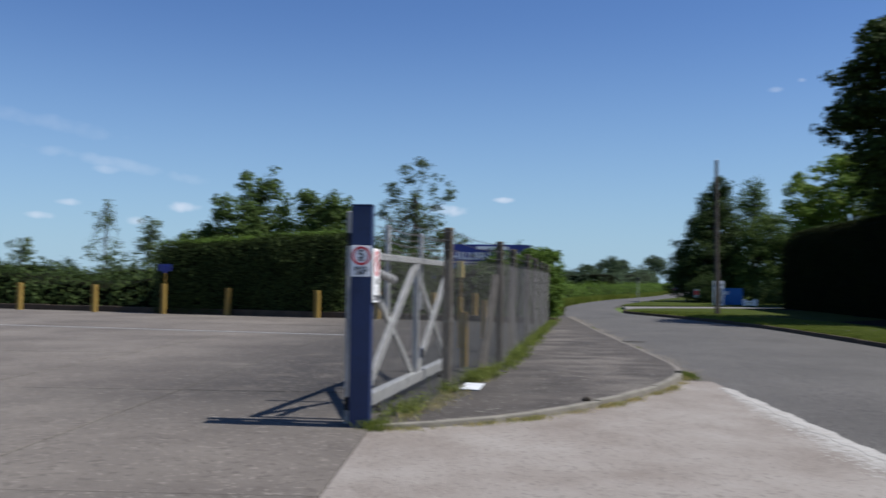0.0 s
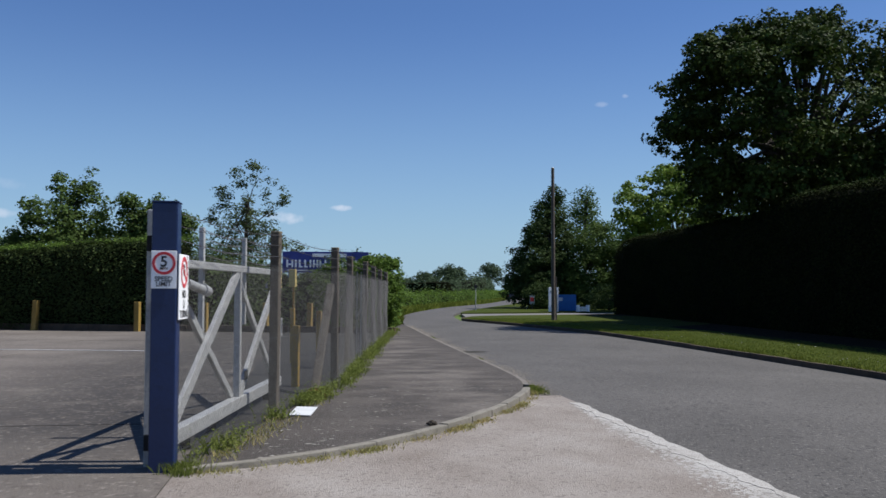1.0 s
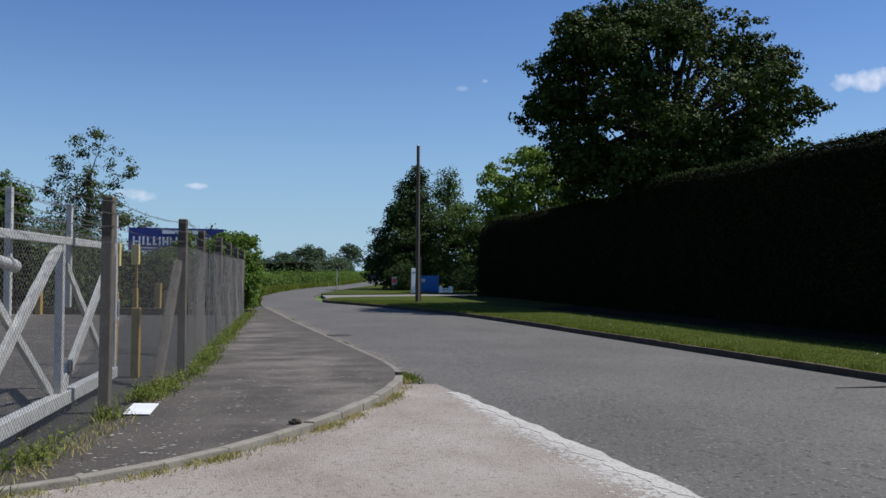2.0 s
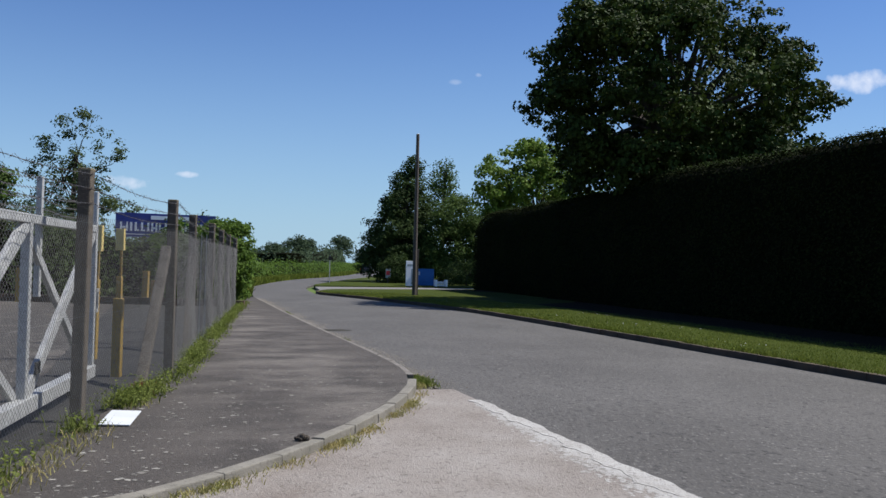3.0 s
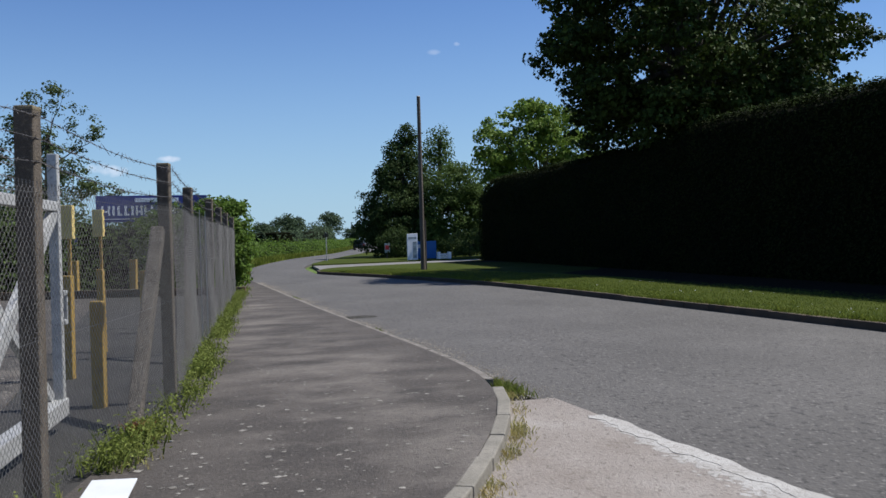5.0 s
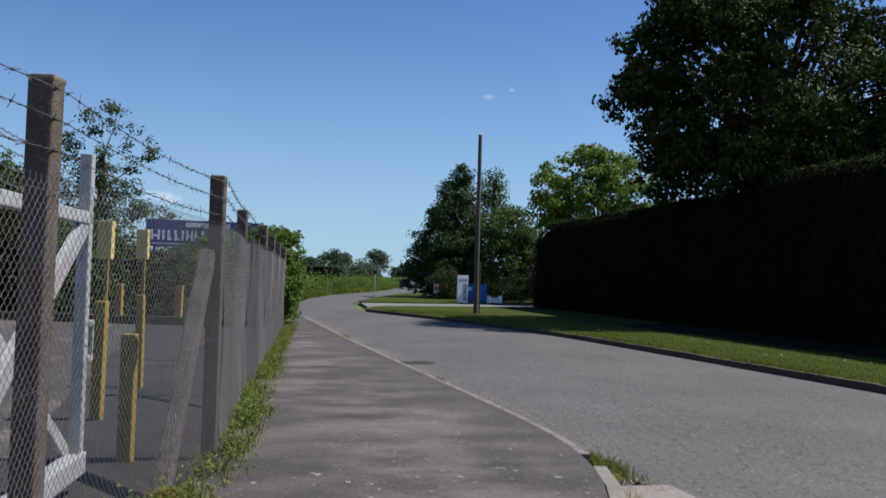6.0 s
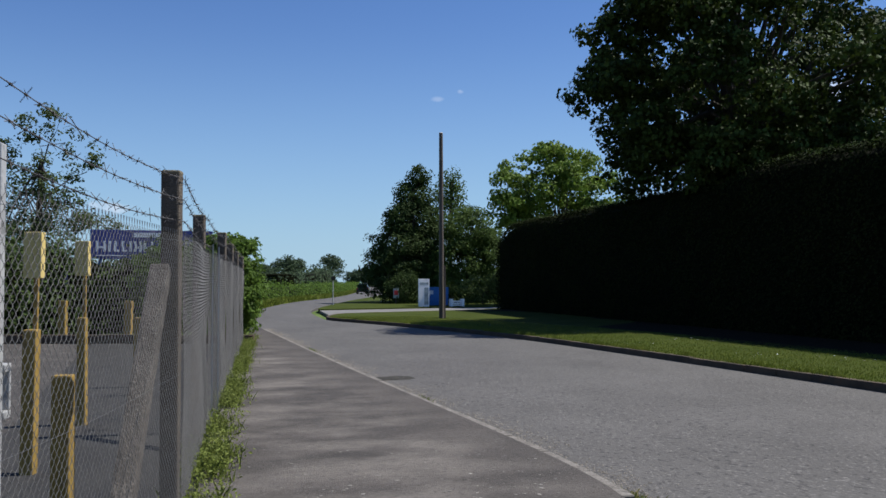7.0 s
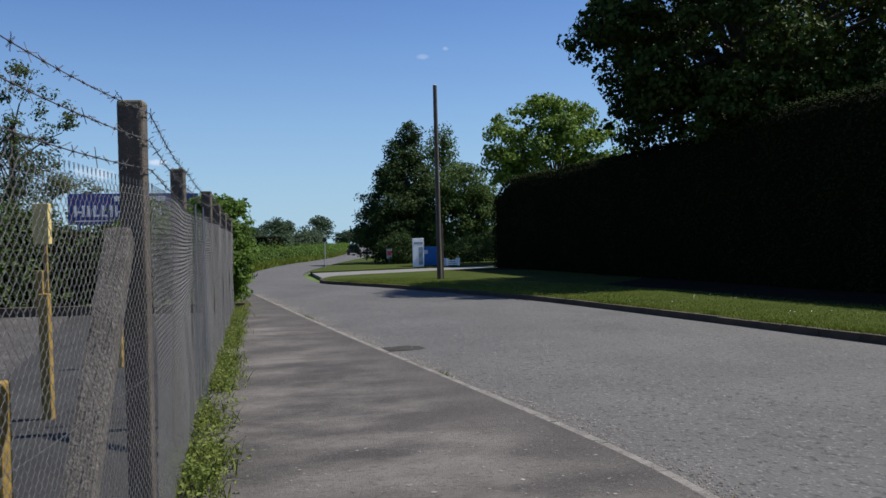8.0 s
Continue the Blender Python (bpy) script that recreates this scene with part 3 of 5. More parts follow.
strip("pavement", lf, cut, 0.0, 0.0, M_PAVE, "dark patchy asphalt footpath with pale worn bands", "pavement", 0.14, 14)


# ---- fence ----
fence = tagged(group_of("chain_link_fence", 0.24, 13.07, 0), "galvanised chain-link fence on concrete posts topped by three barbed strands", "fence")
F_INV = Matrix.Translation((-0.24, -13.07, 0))


def concrete_post(top, w=0.116):
    bm = boxed(-w / 2, -w / 2, -0.3, w / 2, w / 2, top, 0.014)
    for v in bm.verts:
        v.co.x += 0.005 * math.sin(v.co.z * 9 + v.co.y * 40)
    return bm


POSTS = [(0.17, 13.12, 2.3), (1.0, 16.44, 2.25), (1.39, 20.2, 2.24), (1.86, 23.6, 2.24), (2.28, 27.0, 2.22), (2.7, 30.3, 2.2), (3.1, 33.5, 2.18)]
for i, (x, y, top) in enumerate(POSTS):
    at = F_INV @ pose(x, y, 0, 0.3 * (i % 2), -0.4 * (i % 3) + 0.4, -13 if i else -19)
    post = part("concrete_post", concrete_post(top), M_POSTC, fence, at=at)
    part("weathered_top", boxed(-0.0595, -0.0595, top - 0.028, 0.0595, 0.0595, top + 0.004, 0.012), M_LICHEN, post, "tan lichen-crusted post top")
part("strut", bar((0.66, 14.85, -0.1), (0.93, 16.32, 1.62), 0.12, 0.12, 0.02), M_STRUT, fence, at=F_INV)
part("strut", bar((1.27, 18.9, -0.1), (1.36, 20.1, 1.55), 0.1, 0.1, 0.02), M_POSTC, fence, at=F_INV)
for x, y in ((1.62, 21.3), (1.5, 20.55)):
    bm = boxed(-0.004, -0.025, -0.2, 0.004, 0.025, 1.95)
    part("steel_post", bm, M_GALV, fence, at=F_INV @ pose(x + 0.04, y, 0))

PITCH, TOPZ = 0.0275, 1.83


def chain_panel(length):
    """Woven wire: each strand zigzags from foot to top and hooks into its neighbour."""
    cols, rows = int(length / PITCH), int(TOPZ / PITCH)
    i, j = np.meshgrid(np.arange(cols), np.arange(rows), indexing="ij")
    i, j = i.ravel(), j.ravel()
    wave = lambda x, z: 0.012 * np.sin(x * 2.1 + z * 1.3) + 0.008 * np.sin(z * 5 + x)

    def pt(jj):
        x = (i + (i + jj) % 2) * PITCH
        z = 0.02 + jj * PITCH + 0.006 * np.sin(i * PITCH * 1.9)
        y = wave(x, z) + np.where((i + jj) % 2 == 0, 0.002, -0.002)
        return np.stack([x, y, z], 1)

    P, Q = pt(j), pt(j + 1)
    k = np.arange(cols)
    tx = (k + (k + rows) % 2) * PITCH
    tz = np.full(cols, 0.02 + rows * PITCH)
    T0 = np.stack([tx, wave(tx, tz), tz], 1)
    T1 = T0 + np.stack([np.where(k % 2, 0.008, -0.008), np.zeros(cols), np.full(cols, 0.028)], 1)
    for zz in (0.12, 0.95, 1.8):
        xs = np.linspace(0, length, 40)
        L = np.stack([xs, wave(xs, zz) + 0.004, zz + 0.012 * np.sin(xs / length * math.pi) * -1], 1)
        P, Q = np.concatenate([P, L[:-1]]), np.concatenate([Q, L[1:]])
    return mesh_np("wire_mesh", *seg_tubes(np.concatenate([P, T0]), np.concatenate([Q, T1]), 0.0013), M_WIRE, True)


PANEL = chain_panel(3.45)
LINE = [(-0.5, 9.66), *[(x + 0.085, y) for x, y, _ in POSTS]]
for (x0, y0), (x1, y1) in zip(LINE[:-1], LINE[1:]):
    d = math.hypot(x1 - x0, y1 - y0)
    ob = put("wire_mesh", PANEL, fence, F_INV @ pose(x0, y0, 0, 0, 0, math.degrees(math.atan2(y1 - y0, x1 - x0))) @ Matrix.Diagonal((d / 3.45, 1, 1, 1)))

for zs in (0.05, 0.185, 0.32):
    rng = np.random.default_rng(int(zs * 1000))
    P, Q, R = [], [], []
    pts = [(-0.56, 9.68, 2.3 - zs * 0.9)] + [(x + 0.075, y, top - zs) for x, y, top in POSTS]
    for (x0, y0, z0), (x1, y1, z1) in zip(pts[:-1], pts[1:]):
        f = np.linspace(0, 1, 26)[:, None]
        L = np.array([[x0, y0, z0]]) * (1 - f) + np.array([[x1, y1, z1]]) * f
        L[:, 2] -= 0.05 * np.sin(f[:, 0] * math.pi) * rng.uniform(0.3, 1.3)
        P += list(L[:-1]), ; Q += list(L[1:]), ; R += [0.0026] * 25
    P, Q = np.concatenate([np.reshape(p, (-1, 3)) for p in P]), np.concatenate([np.reshape(q, (-1, 3)) for q in Q])
    B = P + (Q - P) * 0.5
    a = rng.normal(size=B.shape) * 0.018
    b = rng.normal(size=B.shape) * 0.018
    k = np.linalg.norm(Q - P, axis=1, keepdims=True)
    turn = (Q - P) / k * 0.008
    PP = np.concatenate([P, B - a, B - b, B - turn])
    QQ = np.concatenate([Q, B + a, B + b, B + turn])
    rr = np.concatenate([np.full(len(P), 0.0026), np.full(2 * len(B), 0.0016), np.full(len(B), 0.006)])
    put("barbed_wire", mesh_np("barbed_wire", *seg_tubes(PP, QQ, rr, 4), M_BARB, True), fence, F_INV, "rusty barbed wire strand")

# ---- gate ----
gate = tagged(group_of("steel_gate", -0.66, 10.0, 0, math.degrees(math.atan2(5.3, 0.76))), "open galvanised steel gate with crossed braces, parked along the fence", "gate")
GL = 5.5
RAIL = 0.09
part("top_rail", boxed(0, -0.04, 1.77, GL, 0.04, 1.85, 0.008), M_GALV, gate)
part("bottom_rail", boxed(0, -0.06, 0.1, GL, 0.06, 0.24, 0.01), M_GALV, gate)
for x in (0.04, 2.82, GL - 0.05):
    top = 1.8 if x < GL - 1 else 2.24
    part("stile", boxed(x - 0.045, -0.04, 0.2, x + 0.045, 0.04, top, 0.008), M_GALV, gate)
for x0, x1 in ((0.08, 2.76), (2.88, GL - 0.1)):
    part("brace", bar((x0, -0.005, 0.24), (x1, -0.005, 1.77), 0.05, 0.135), M_GALV, gate)
    part("brace", bar((x0, 0.055, 1.77), (x1, 0.055, 0.24), 0.05, 0.09), M_GALV, gate)
for x in (1.4, 3.45):
    part("extension_post", boxed(x - 0.035, 0.045, 1.1, x + 0.035, 0.1, 2.23, 0.006), M_GALV, gate)
for z in (1.93, 2.02, 2.11, 2.2):
    P = [(1.4 + (GL - 1.4) * i / 40, 0.07, z - 0.03 * math.sin(i / 40 * 2 * math.pi) ** 2) for i in range(40)]
    Q = [(1.4 + (GL - 1.4) * (i + 1) / 40, 0.07, z - 0.03 * math.sin((i + 1) / 40 * 2 * math.pi) ** 2) for i in range(40)]
    B = [(p[0], p[1] - 0.012, p[2] - 0.015) for p in P]
    C = [(p[0], p[1] + 0.012, p[2] + 0.015) for p in P]
    put("barbed_wire", mesh_np("barbed_wire", *seg_tubes(P + B, Q + C, 0.0024, 4), M_BARB, True), gate)
bm = tube((0.15, -0.12, 1.62), (0.95, -0.1, 1.54), 0.045, 0.045, 14)
part("lock_tube", bm, M_GALV, gate, "grey tubular lock housing", smooth=False)
part("lock_collar", tube((0.78, -0.105, 1.56), (1.0, -0.1, 1.535), 0.06, 0.055, 14), M_GALV, gate)
lb = part("latch_box", boxed(GL - 0.02, -0.05, 0.84, GL + 0.1, 0.05, 0.88, 0.005), M_GALV, gate)
part("latch_box", boxed(GL - 0.02, -0.05, 1.08, GL + 0.1, 0.05, 1.12, 0.005), M_GALV, gate)
part("latch_box", boxed(GL + 0.07, -0.05, 0.881, GL + 0.1, 0.05, 1.079, 0.005), M_GALV, gate)
part("joint_plate", boxed(3.05, -0.05, 0.42, 3.2, -0.035, 0.53, 0.004), M_TYRE, gate, "dark joint plate")
for x in (0.7, 4.7):
    part("roller", tube((x, -0.05, 0.05), (x, 0.05, 0.05), 0.08, 0.08, 18), M_TYRE, gate, "black rubber roller")

# gate post
gp = tagged(group_of("gate_post", -0.62, 9.6, 0), "dark blue painted square steel gate post", "post")
part("shaft", boxed(-0.11, -0.11, -0.2, 0.11, 0.11, 2.32, 0.012), M_BLUE, gp)
part("cap", boxed(-0.115, -0.115, 2.321, 0.115, 0.115, 2.335, 0.004), M_BLUE, gp)
part("guide_post", boxed(-0.2, 0.17, -0.2, -0.06, 0.3, 2.28, 0.01), M_GALV, gp, "galvanised guide post behind the blue one")
for z in (0.12, 1.9):
    part("bracket", boxed(-0.19, 0.11, z, -0.02, 0.17, z + 0.14, 0.006), M_TYRE, gp, "dark bolted bracket")


# ---- text helper and signs ----
def lettering(body, size, material, parent, m, width=None, label=""):
    cu = bpy.data.curves.new("lettering", "FONT")
    cu.body, cu.size, cu.align_x, cu.align_y, cu.extrude = body, size, "CENTER", "CENTER", 0.001
    cu.offset = size * 0.018
    tmp = new("lettering", cu)
    bpy.context.view_layer.update()
    me = bpy.data.meshes.new_from_object(tmp.evaluated_get(bpy.context.evaluated_depsgraph_get()))
    bpy.data.objects.remove(tmp)
    me.materials.clear()
    me.materials.append(material)
    xs = [v.co.x for v in me.vertices]
    if width:
        k = width / (max(xs) - min(xs))
        for v in me.vertices:
            v.co.x *= k
    return put("lettering", me, parent, m, label)


def ring(r0, r1, y0, y1, material, parent, cx, cz, name="ring", part_of=None):
    bm = bmesh.new()
    N = 40
    vs = []
    for k in range(N):
        a = 2 * math.pi * k / N
        vs.append([bm.verts.new((cx + r * math.cos(a), y, cz + r * math.sin(a))) for r, y in ((r0, y0), (r1, y0), (r1, y1), (r0, y1))])
    for k in range(N):
        p, q = vs[k], vs[(k + 1) % N]
        for i in range(4):
            bm.faces.new((p[i], p[(i + 1) % 4], q[(i + 1) % 4], q[i]))
    return part(name, bm, material, parent)


UP = pose(0, 0, 0, 90, 0, 0)
s1 = tagged(group_of("speed_limit_sign", -0.62, 9.478, 1.73), "white 5 mph speed limit sign on the blue gate post", "sign")
part("plate", boxed(-0.108, -0.004, -0.165, 0.108, 0.004, 0.165, 0.003), M_SIGNWHITE, s1)
ring(0.076, 0.1, -0.0045, -0.008, M_RED, s1, 0, 0.055)
lettering("5", 0.13, M_BLACK, s1, pose(0, -0.006, 0.066) @ UP)
lettering("MPH", 0.034, M_BLACK, s1, pose(0, -0.006, 0.008) @ UP)
lettering("SPEED", 0.058, M_BLACK, s1, pose(0, -0.006, -0.083) @ UP, 0.15)
lettering("LIMIT", 0.058, M_BLACK, s1, pose(0, -0.006, -0.128) @ UP, 0.13)

s2 = tagged(group_of("no_u_turns_sign", -0.495, 9.5, 1.58, 87), "white no U turns sign on the gate post side", "sign")
part("plate", boxed(0, -0.004, -0.29, 0.42, 0.004, 0.29, 0.003), M_SIGNWHITE, s2)
ring(0.105, 0.14, -0.0045, -0.008, M_RED, s2, 0.21, 0.13)
part("slash", bar((0.12, -0.0062, 0.21), (0.3, -0.0062, 0.05), 0.003, 0.028, 0), M_RED, s2)
ring(0.03, 0.052, -0.0045, -0.0055, M_BLACK, s2, 0.21, 0.15, "arrow")
lettering("NO", 0.1, M_BLACK, s2, pose(0.21, -0.006, -0.07) @ UP)
lettering("U", 0.11, M_BLACK, s2, pose(0.21, -0.006, -0.16) @ UP)
lettering("TURNS", 0.09, M_BLACK, s2, pose(0.21, -0.006, -0.245) @ UP, 0.34)

bd = tagged(group_of("company_sign_board", 1.05, 39.5, 0), "long navy blue sign board with white lettering on blue legs", "sign")
part("board", boxed(-1.78, -0.03, 2.24, 1.78, 0.03, 3.12, 0.006), M_NAVY, bd)
for x in (-1.5, 0.35, 1.6):
    part("leg", boxed(x - 0.05, 0.031, -0.2, x + 0.05, 0.12, 3.0, 0.006), M_CYAN, bd)
part("header_strip", boxed(-0.55, -0.04, 2.9, 0.85, -0.031, 3.04), M_SIGNWHITE, bd, "white header strip")
part("foot_line", boxed(-1.6, -0.036, 2.33, 1.6, -0.031, 2.355), M_SIGNWHITE, bd)
x = -1.62
for w in (0.3, 0.13, 0.19, 0.19, 0.13, 0.24, 0.3, 0, 0.24, 0.24, 0.24, 0.24, 0.2):
    if w > 0.22:
        for dx in (0, w - 0.09):
            part("letter_bar", boxed(x + dx, -0.036, 2.46, x + dx + 0.07, -0.031, 2.78), M_SIGNWHITE, bd)
        part("letter_bar", boxed(x + 0.075, -0.036, 2.56, x + w - 0.095, -0.031, 2.62), M_SIGNWHITE, bd)
    elif w:
        part("letter_bar", boxed(x + 0.02, -0.036, 2.46, x + 0.095, -0.031, 2.78), M_SIGNWHITE, bd)
        if w > 0.15:
            part("letter_bar", boxed(x + 0.1, -0.036, 2.46, x + w - 0.02, -0.031, 2.52), M_SIGNWHITE, bd)
    x += (w or 0.16) + 0.03
s3 = tagged(group_of("small_blue_sign", -1.75, 39.0, 0), "small blue sign on a post below the board", "sign")
part("plate", boxed(-0.45, -0.02, 1.45, 0.45, 0.02, 1.85, 0.004), M_NAVY, s3)
part("leg", boxed(-0.04, 0.021, -0.1, 0.04, 0.08, 1.8), M_CYAN, s3)

# ---- yellow bollards ----
def bollard(x, y, h=1.1, w=0.15, rz=0.0, lean=0.0, pole=0.0, blue=False, label="faded yellow square timber bollard"):
    b = tagged(group_of("bollard", x, y, Z_YARD - 0.02), label, "bollard", "yellow bollards of the yard")
    b.matrix_basis = pose(x, y, Z_YARD - 0.02, 0, lean, rz)
    bm = boxed(-w / 2, -w / 2, -0.1, w / 2, w / 2, h, 0.012)
    part("shaft", bm, M_YELLOW, b)
    if pole:
        part("pole", boxed(-0.018, w / 2 + 0.001, 0.3, 0.018, w / 2 + 0.036, pole, 0.004), M_YELLOW, b)
        part("plate", boxed(-0.07, w / 2 - 0.09, pole - 0.36, 0.075, w / 2 - 0.001, pole + 0.02, 0.006), M_NAVY if blue else M_PLATE, b, "blue plate" if blue else "yellow plate")
        if blue:
            part("plate", boxed(-0.32, w / 2 - 0.05, pole - 0.28, 0.32, w / 2 - 0.022, pole + 0.02, 0.003), M_NAVY, b, "small blue sign plate")
    return b


bollard(0.37, 16.4, 1.02, 0.115, -15)
bollard(-0.05, 18.5, 1.2, 0.11, -16, 0.5, 1.98, label="faded yellow bollard with a tall yellow marker plate")
bollard(0.2, 21.1, 1.2, 0.095, -16, -0.6, 2.02, label="faded yellow bollard with a tall yellow marker plate")
bollard(0.76, 24.7, 1.06, 0.13, -12)
for x, y, h, lean in ((-20.5, 41.0, 1.25, 0), (-16.4, 39.6, 1.22, 0), (-10.0, 38.0, 1.15, 3), (-5.9, 36.4, 1.12, 0), (-1.2, 36.2, 1.1, 0), (0.43, 35.6, 1.1, 1), (-3.4, 36.0, 1.1, 0)):
    bollard(x, y, h, 0.19, -17, lean)
bollard(-24.8, 42.6, 1.3, 0.17, -17, 0, 2.12, True, "faded yellow bollard carrying a small blue sign")
bollard(-12.95, 38.6, 1.3, 0.17, -17, 0, 2.12, True, "faded yellow bollard carrying a small blue sign")

# yard edge
yk = group_of("yard_kerb", -6, 37.05, 0, -18)
tagged(yk, "low weathered concrete upstand along the yard edge", "kerb", kind="structure")
KSTONE = None
for i in range(-16, 5):
    if KSTONE is None:
        ob = part("kerb_stone", boxed(0.01, -0.08, -0.2, 1.99, 0.08, 0.2, 0.02), M_KERBDARK, yk, at=pose(i * 2.0, 0, 0))
        KSTONE = ob.data
    else:
        put("kerb_stone", KSTONE, yk, pose(i * 2.0, 0.01 * math.sin(i * 7), 0.012 * math.sin(i * 3)))
tagged(part("bay_line", boxed(-28, -0.06, Z_YARD - 0.02, 3.6, 0.06, Z_YARD + 0.006, 0, pose(-6.5, 26.15, 0, 0, 0, -13.4)), M_LINE), "worn white painted bay line", "marking", kind="structure")

# ---- things on the ground by the fence ----
pap = tagged(group_of("white_board", 0.55, 13.0, 0.022), "white plastic board lying on the footpath edge", "board")
part("sheet", boxed(-0.135, -0.345, -0.006, 0.135, 0.345, 0.006, 0.003, pose(0, 0, 0, 1.0, 1.5, -7)), M_WHITE, pap)
bm = bmesh.new()
rng = np.random.default_rng(3)
for k in range(14):
    bmesh.ops.create_icosphere(bm, subdivisions=2, radius=rng.uniform(0.02, 0.045), matrix=Matrix.Translation((rng.normal() * 0.02, rng.normal() * 0.02, 0.02 + abs(rng.normal()) * 0.018)))
tagged(part("clod", bm, M_BARK, at=pose(2.02, 11.77, 0.0) @ Matrix.Scale(0.75, 4)), "small dark clod of earth on the footpath", "clod")

# ---- roadside beyond the road ----
vk = smooth_line([(11.35, -20), (11.4, 15), (11.4, 30), (11.1, 36), (9.9, 43.4), (8.75, 48.2), (8.5, 50.2), (8.95, 52.2), (10.3, 54.9), (13.7, 56.6), (17.2, 58), (20, 59.8), (30, 66.8)], 0.25)
out = []
for x, y in vk:
    out.append((32, min(y, 48)) if y < 50 else (32 + (y - 50) * 0.3, 48 + (y - 50) * 1.2))
strip("verge", vk + np.array([0.1, 0]), out, 0.0, 0.1, M_LAWN, "mown green grass verge with daisies", "verge", 0.2, 24)
i2 = smooth_line([(10.3, 62.6), (11.1, 66.5), (16.5, 84), (30.6, 127), (45, 185)], 1.0)
strip("grass_island", i2 + np.array([0.15, 0]), [(18 + (y - 64) * 0.45 + 8, max(y, 67.0 if y < 70 else y)) for x, y in i2], Z_ROAD + 0.1, 0.0, M_LAWN, "grass island at the road junction", "verge", 0.2, 12)


def kerbed(name, line, w, z0, z1, material, label, length=0.9, joint=0.003, limit=300):
    """A run of kerb stones along a plan line."""
    k = tagged(group_of(name, 0, 0, 0), label, "kerb", kind="structure")
    cum = np.concatenate([[0], np.cumsum(np.linalg.norm(np.diff(line, axis=0), axis=1))])
    me = None
    rng = np.random.default_rng(len(name))
    s, i = 0.0, 0
    while s + length < cum[-1] and i < limit:
        p = np.array([np.interp(s, cum, line[:, 0]), np.interp(s, cum, line[:, 1])])
        q = np.array([np.interp(s + length, cum, line[:, 0]), np.interp(s + length, cum, line[:, 1])])
        a = math.degrees(math.atan2(q[1] - p[1], q[0] - p[0]))
        m = pose(*p, rng.normal() * 0.004, rng.normal() * 0.5, rng.normal() * 0.25, a + rng.normal() * 0.3)
        if me is None:
            me = part("kerb_stone", boxed(joint / 2, 0.0, z0, length - joint / 2, w, z1, 0.012), material, k, at=m).data
        else:
            put("kerb_stone", me, k, m)
        s += length
        i += 1
    return k


bend = int(np.argmax(KERB[:, 1] > 16.3))
kerbed("footpath_kerb", KERB[:bend], 0.115, -0.3, 0.008, M_KERB, "pale concrete kerb stones round the footpath corner", 0.72)
kerbed("sunken_kerb", KERB[bend - 1:], 0.13, -0.3, -0.012, M_SUNK, "sunken gritty kerb along the straight footpath", 0.9)
kerbed("verge_kerb", vk[::-1], 0.14, -0.3, 0.006, M_KERBDARK, "weathered dark kerb along the grass verge", 0.9)

# verge grass, with daisies
rng = np.random.default_rng(11)
N = 80000
gy = rng.uniform(8, 50, N)
gxm = np.interp(gy, vk[:-60, 1], vk[:-60, 0])
gx = gxm + 0.05 + rng.uniform(0, 1, N) ** 1.25 * 4.2
V, F = blades(rng, np.stack([gx, gy, np.zeros(N)], 1), 0.042, 0.006)
tagged(put("verge_grass", mesh_np("verge_grass", V, F, M_GRASS)), "short green verge grass", "grass", kind="stuff")
N = 900
dy, dx = rng.uniform(9, 40, N), 11.6 + rng.uniform(0, 1, N) * 3.0
keep = np.sin(dy * 1.3) + np.sin(dx * 2.1 + dy * 0.7) > 0.7
C = np.stack([dx, dy, np.full(N, 0.075)], 1)[keep]
V, F = leaves(rng, C, 0.022, 2.0, 1.0)
tagged(put("daisies", mesh_np("daisies", V, F, M_WHITE)), "white daisies in the verge", "flowers", kind="stuff")
N = 8000
ty = rng.uniform(8, 48, N)
tx = np.interp(ty, vk[:-60, 1], vk[:-60, 0]) + 0.06 + rng.uniform(0, 0.18, N)
keep = np.sin(ty * 3.1) + np.sin(ty * 7.3) + np.sin(ty * 1.1) > 0.0
V, F = blades(rng, np.stack([tx, ty, np.zeros(N)], 1)[keep], 0.10, 0.008, 0.9)
tagged(put("kerb_grass", mesh_np("kerb_grass", V, F, M_GRASS)), "uncut grass tufts hanging over the kerb", "grass", kind="stuff")

# weeds along the fence foot
N = 9000
wy = rng.uniform(9.7, 36, N)
dens = 0.3 + 0.55 * np.sin(wy * 2.3) * np.sin(wy * 0.9 + 1) + 0.3 * np.sin(wy * 6.1)
dens *= np.where(wy < 12.4, 0.5, 1.0)
keep = (rng.uniform(0, 1, N) < np.clip(dens, 0.05, 1)) & ((wy < 12.55) | (wy > 13.6) | (rng.uniform(0, 1, N) < 0.12))
wx = np.array([fence_x(y) for y in wy]) + 0.13 + rng.normal(size=N) * 0.1
C = np.stack([wx, wy, np.full(N, 0.0)], 1)[keep]
def off_board(P):
    return P[~((P[:, 0] > 0.34) & (P[:, 0] < 0.8) & (P[:, 1] > 12.62) & (P[:, 1] < 13.6))]


C = off_board(C)
V, F = blades(rng, C, 0.15, 0.006, 0.9)
tagged(put("fence_grass", mesh_np("fence_grass", V, F, M_WEED)), "green weeds growing along the fence foot", "weeds", kind="stuff")
C = C[rng.choice(len(C), 11000)] + rng.normal(size=(11000, 3)) * 0.04
C[:, 2] = np.abs(rng.normal(size=11000)) * 0.075 + 0.015
V, F = leaves(rng, off_board(C), 0.036, 0.6)
tagged(put("fence_weeds", mesh_np("fence_weeds", V, F, M_WEED)), "broad-leaved weeds along the fence foot", "weeds", kind="stuff")
N = 420
wy = rng.uniform(9.7, 14, N)
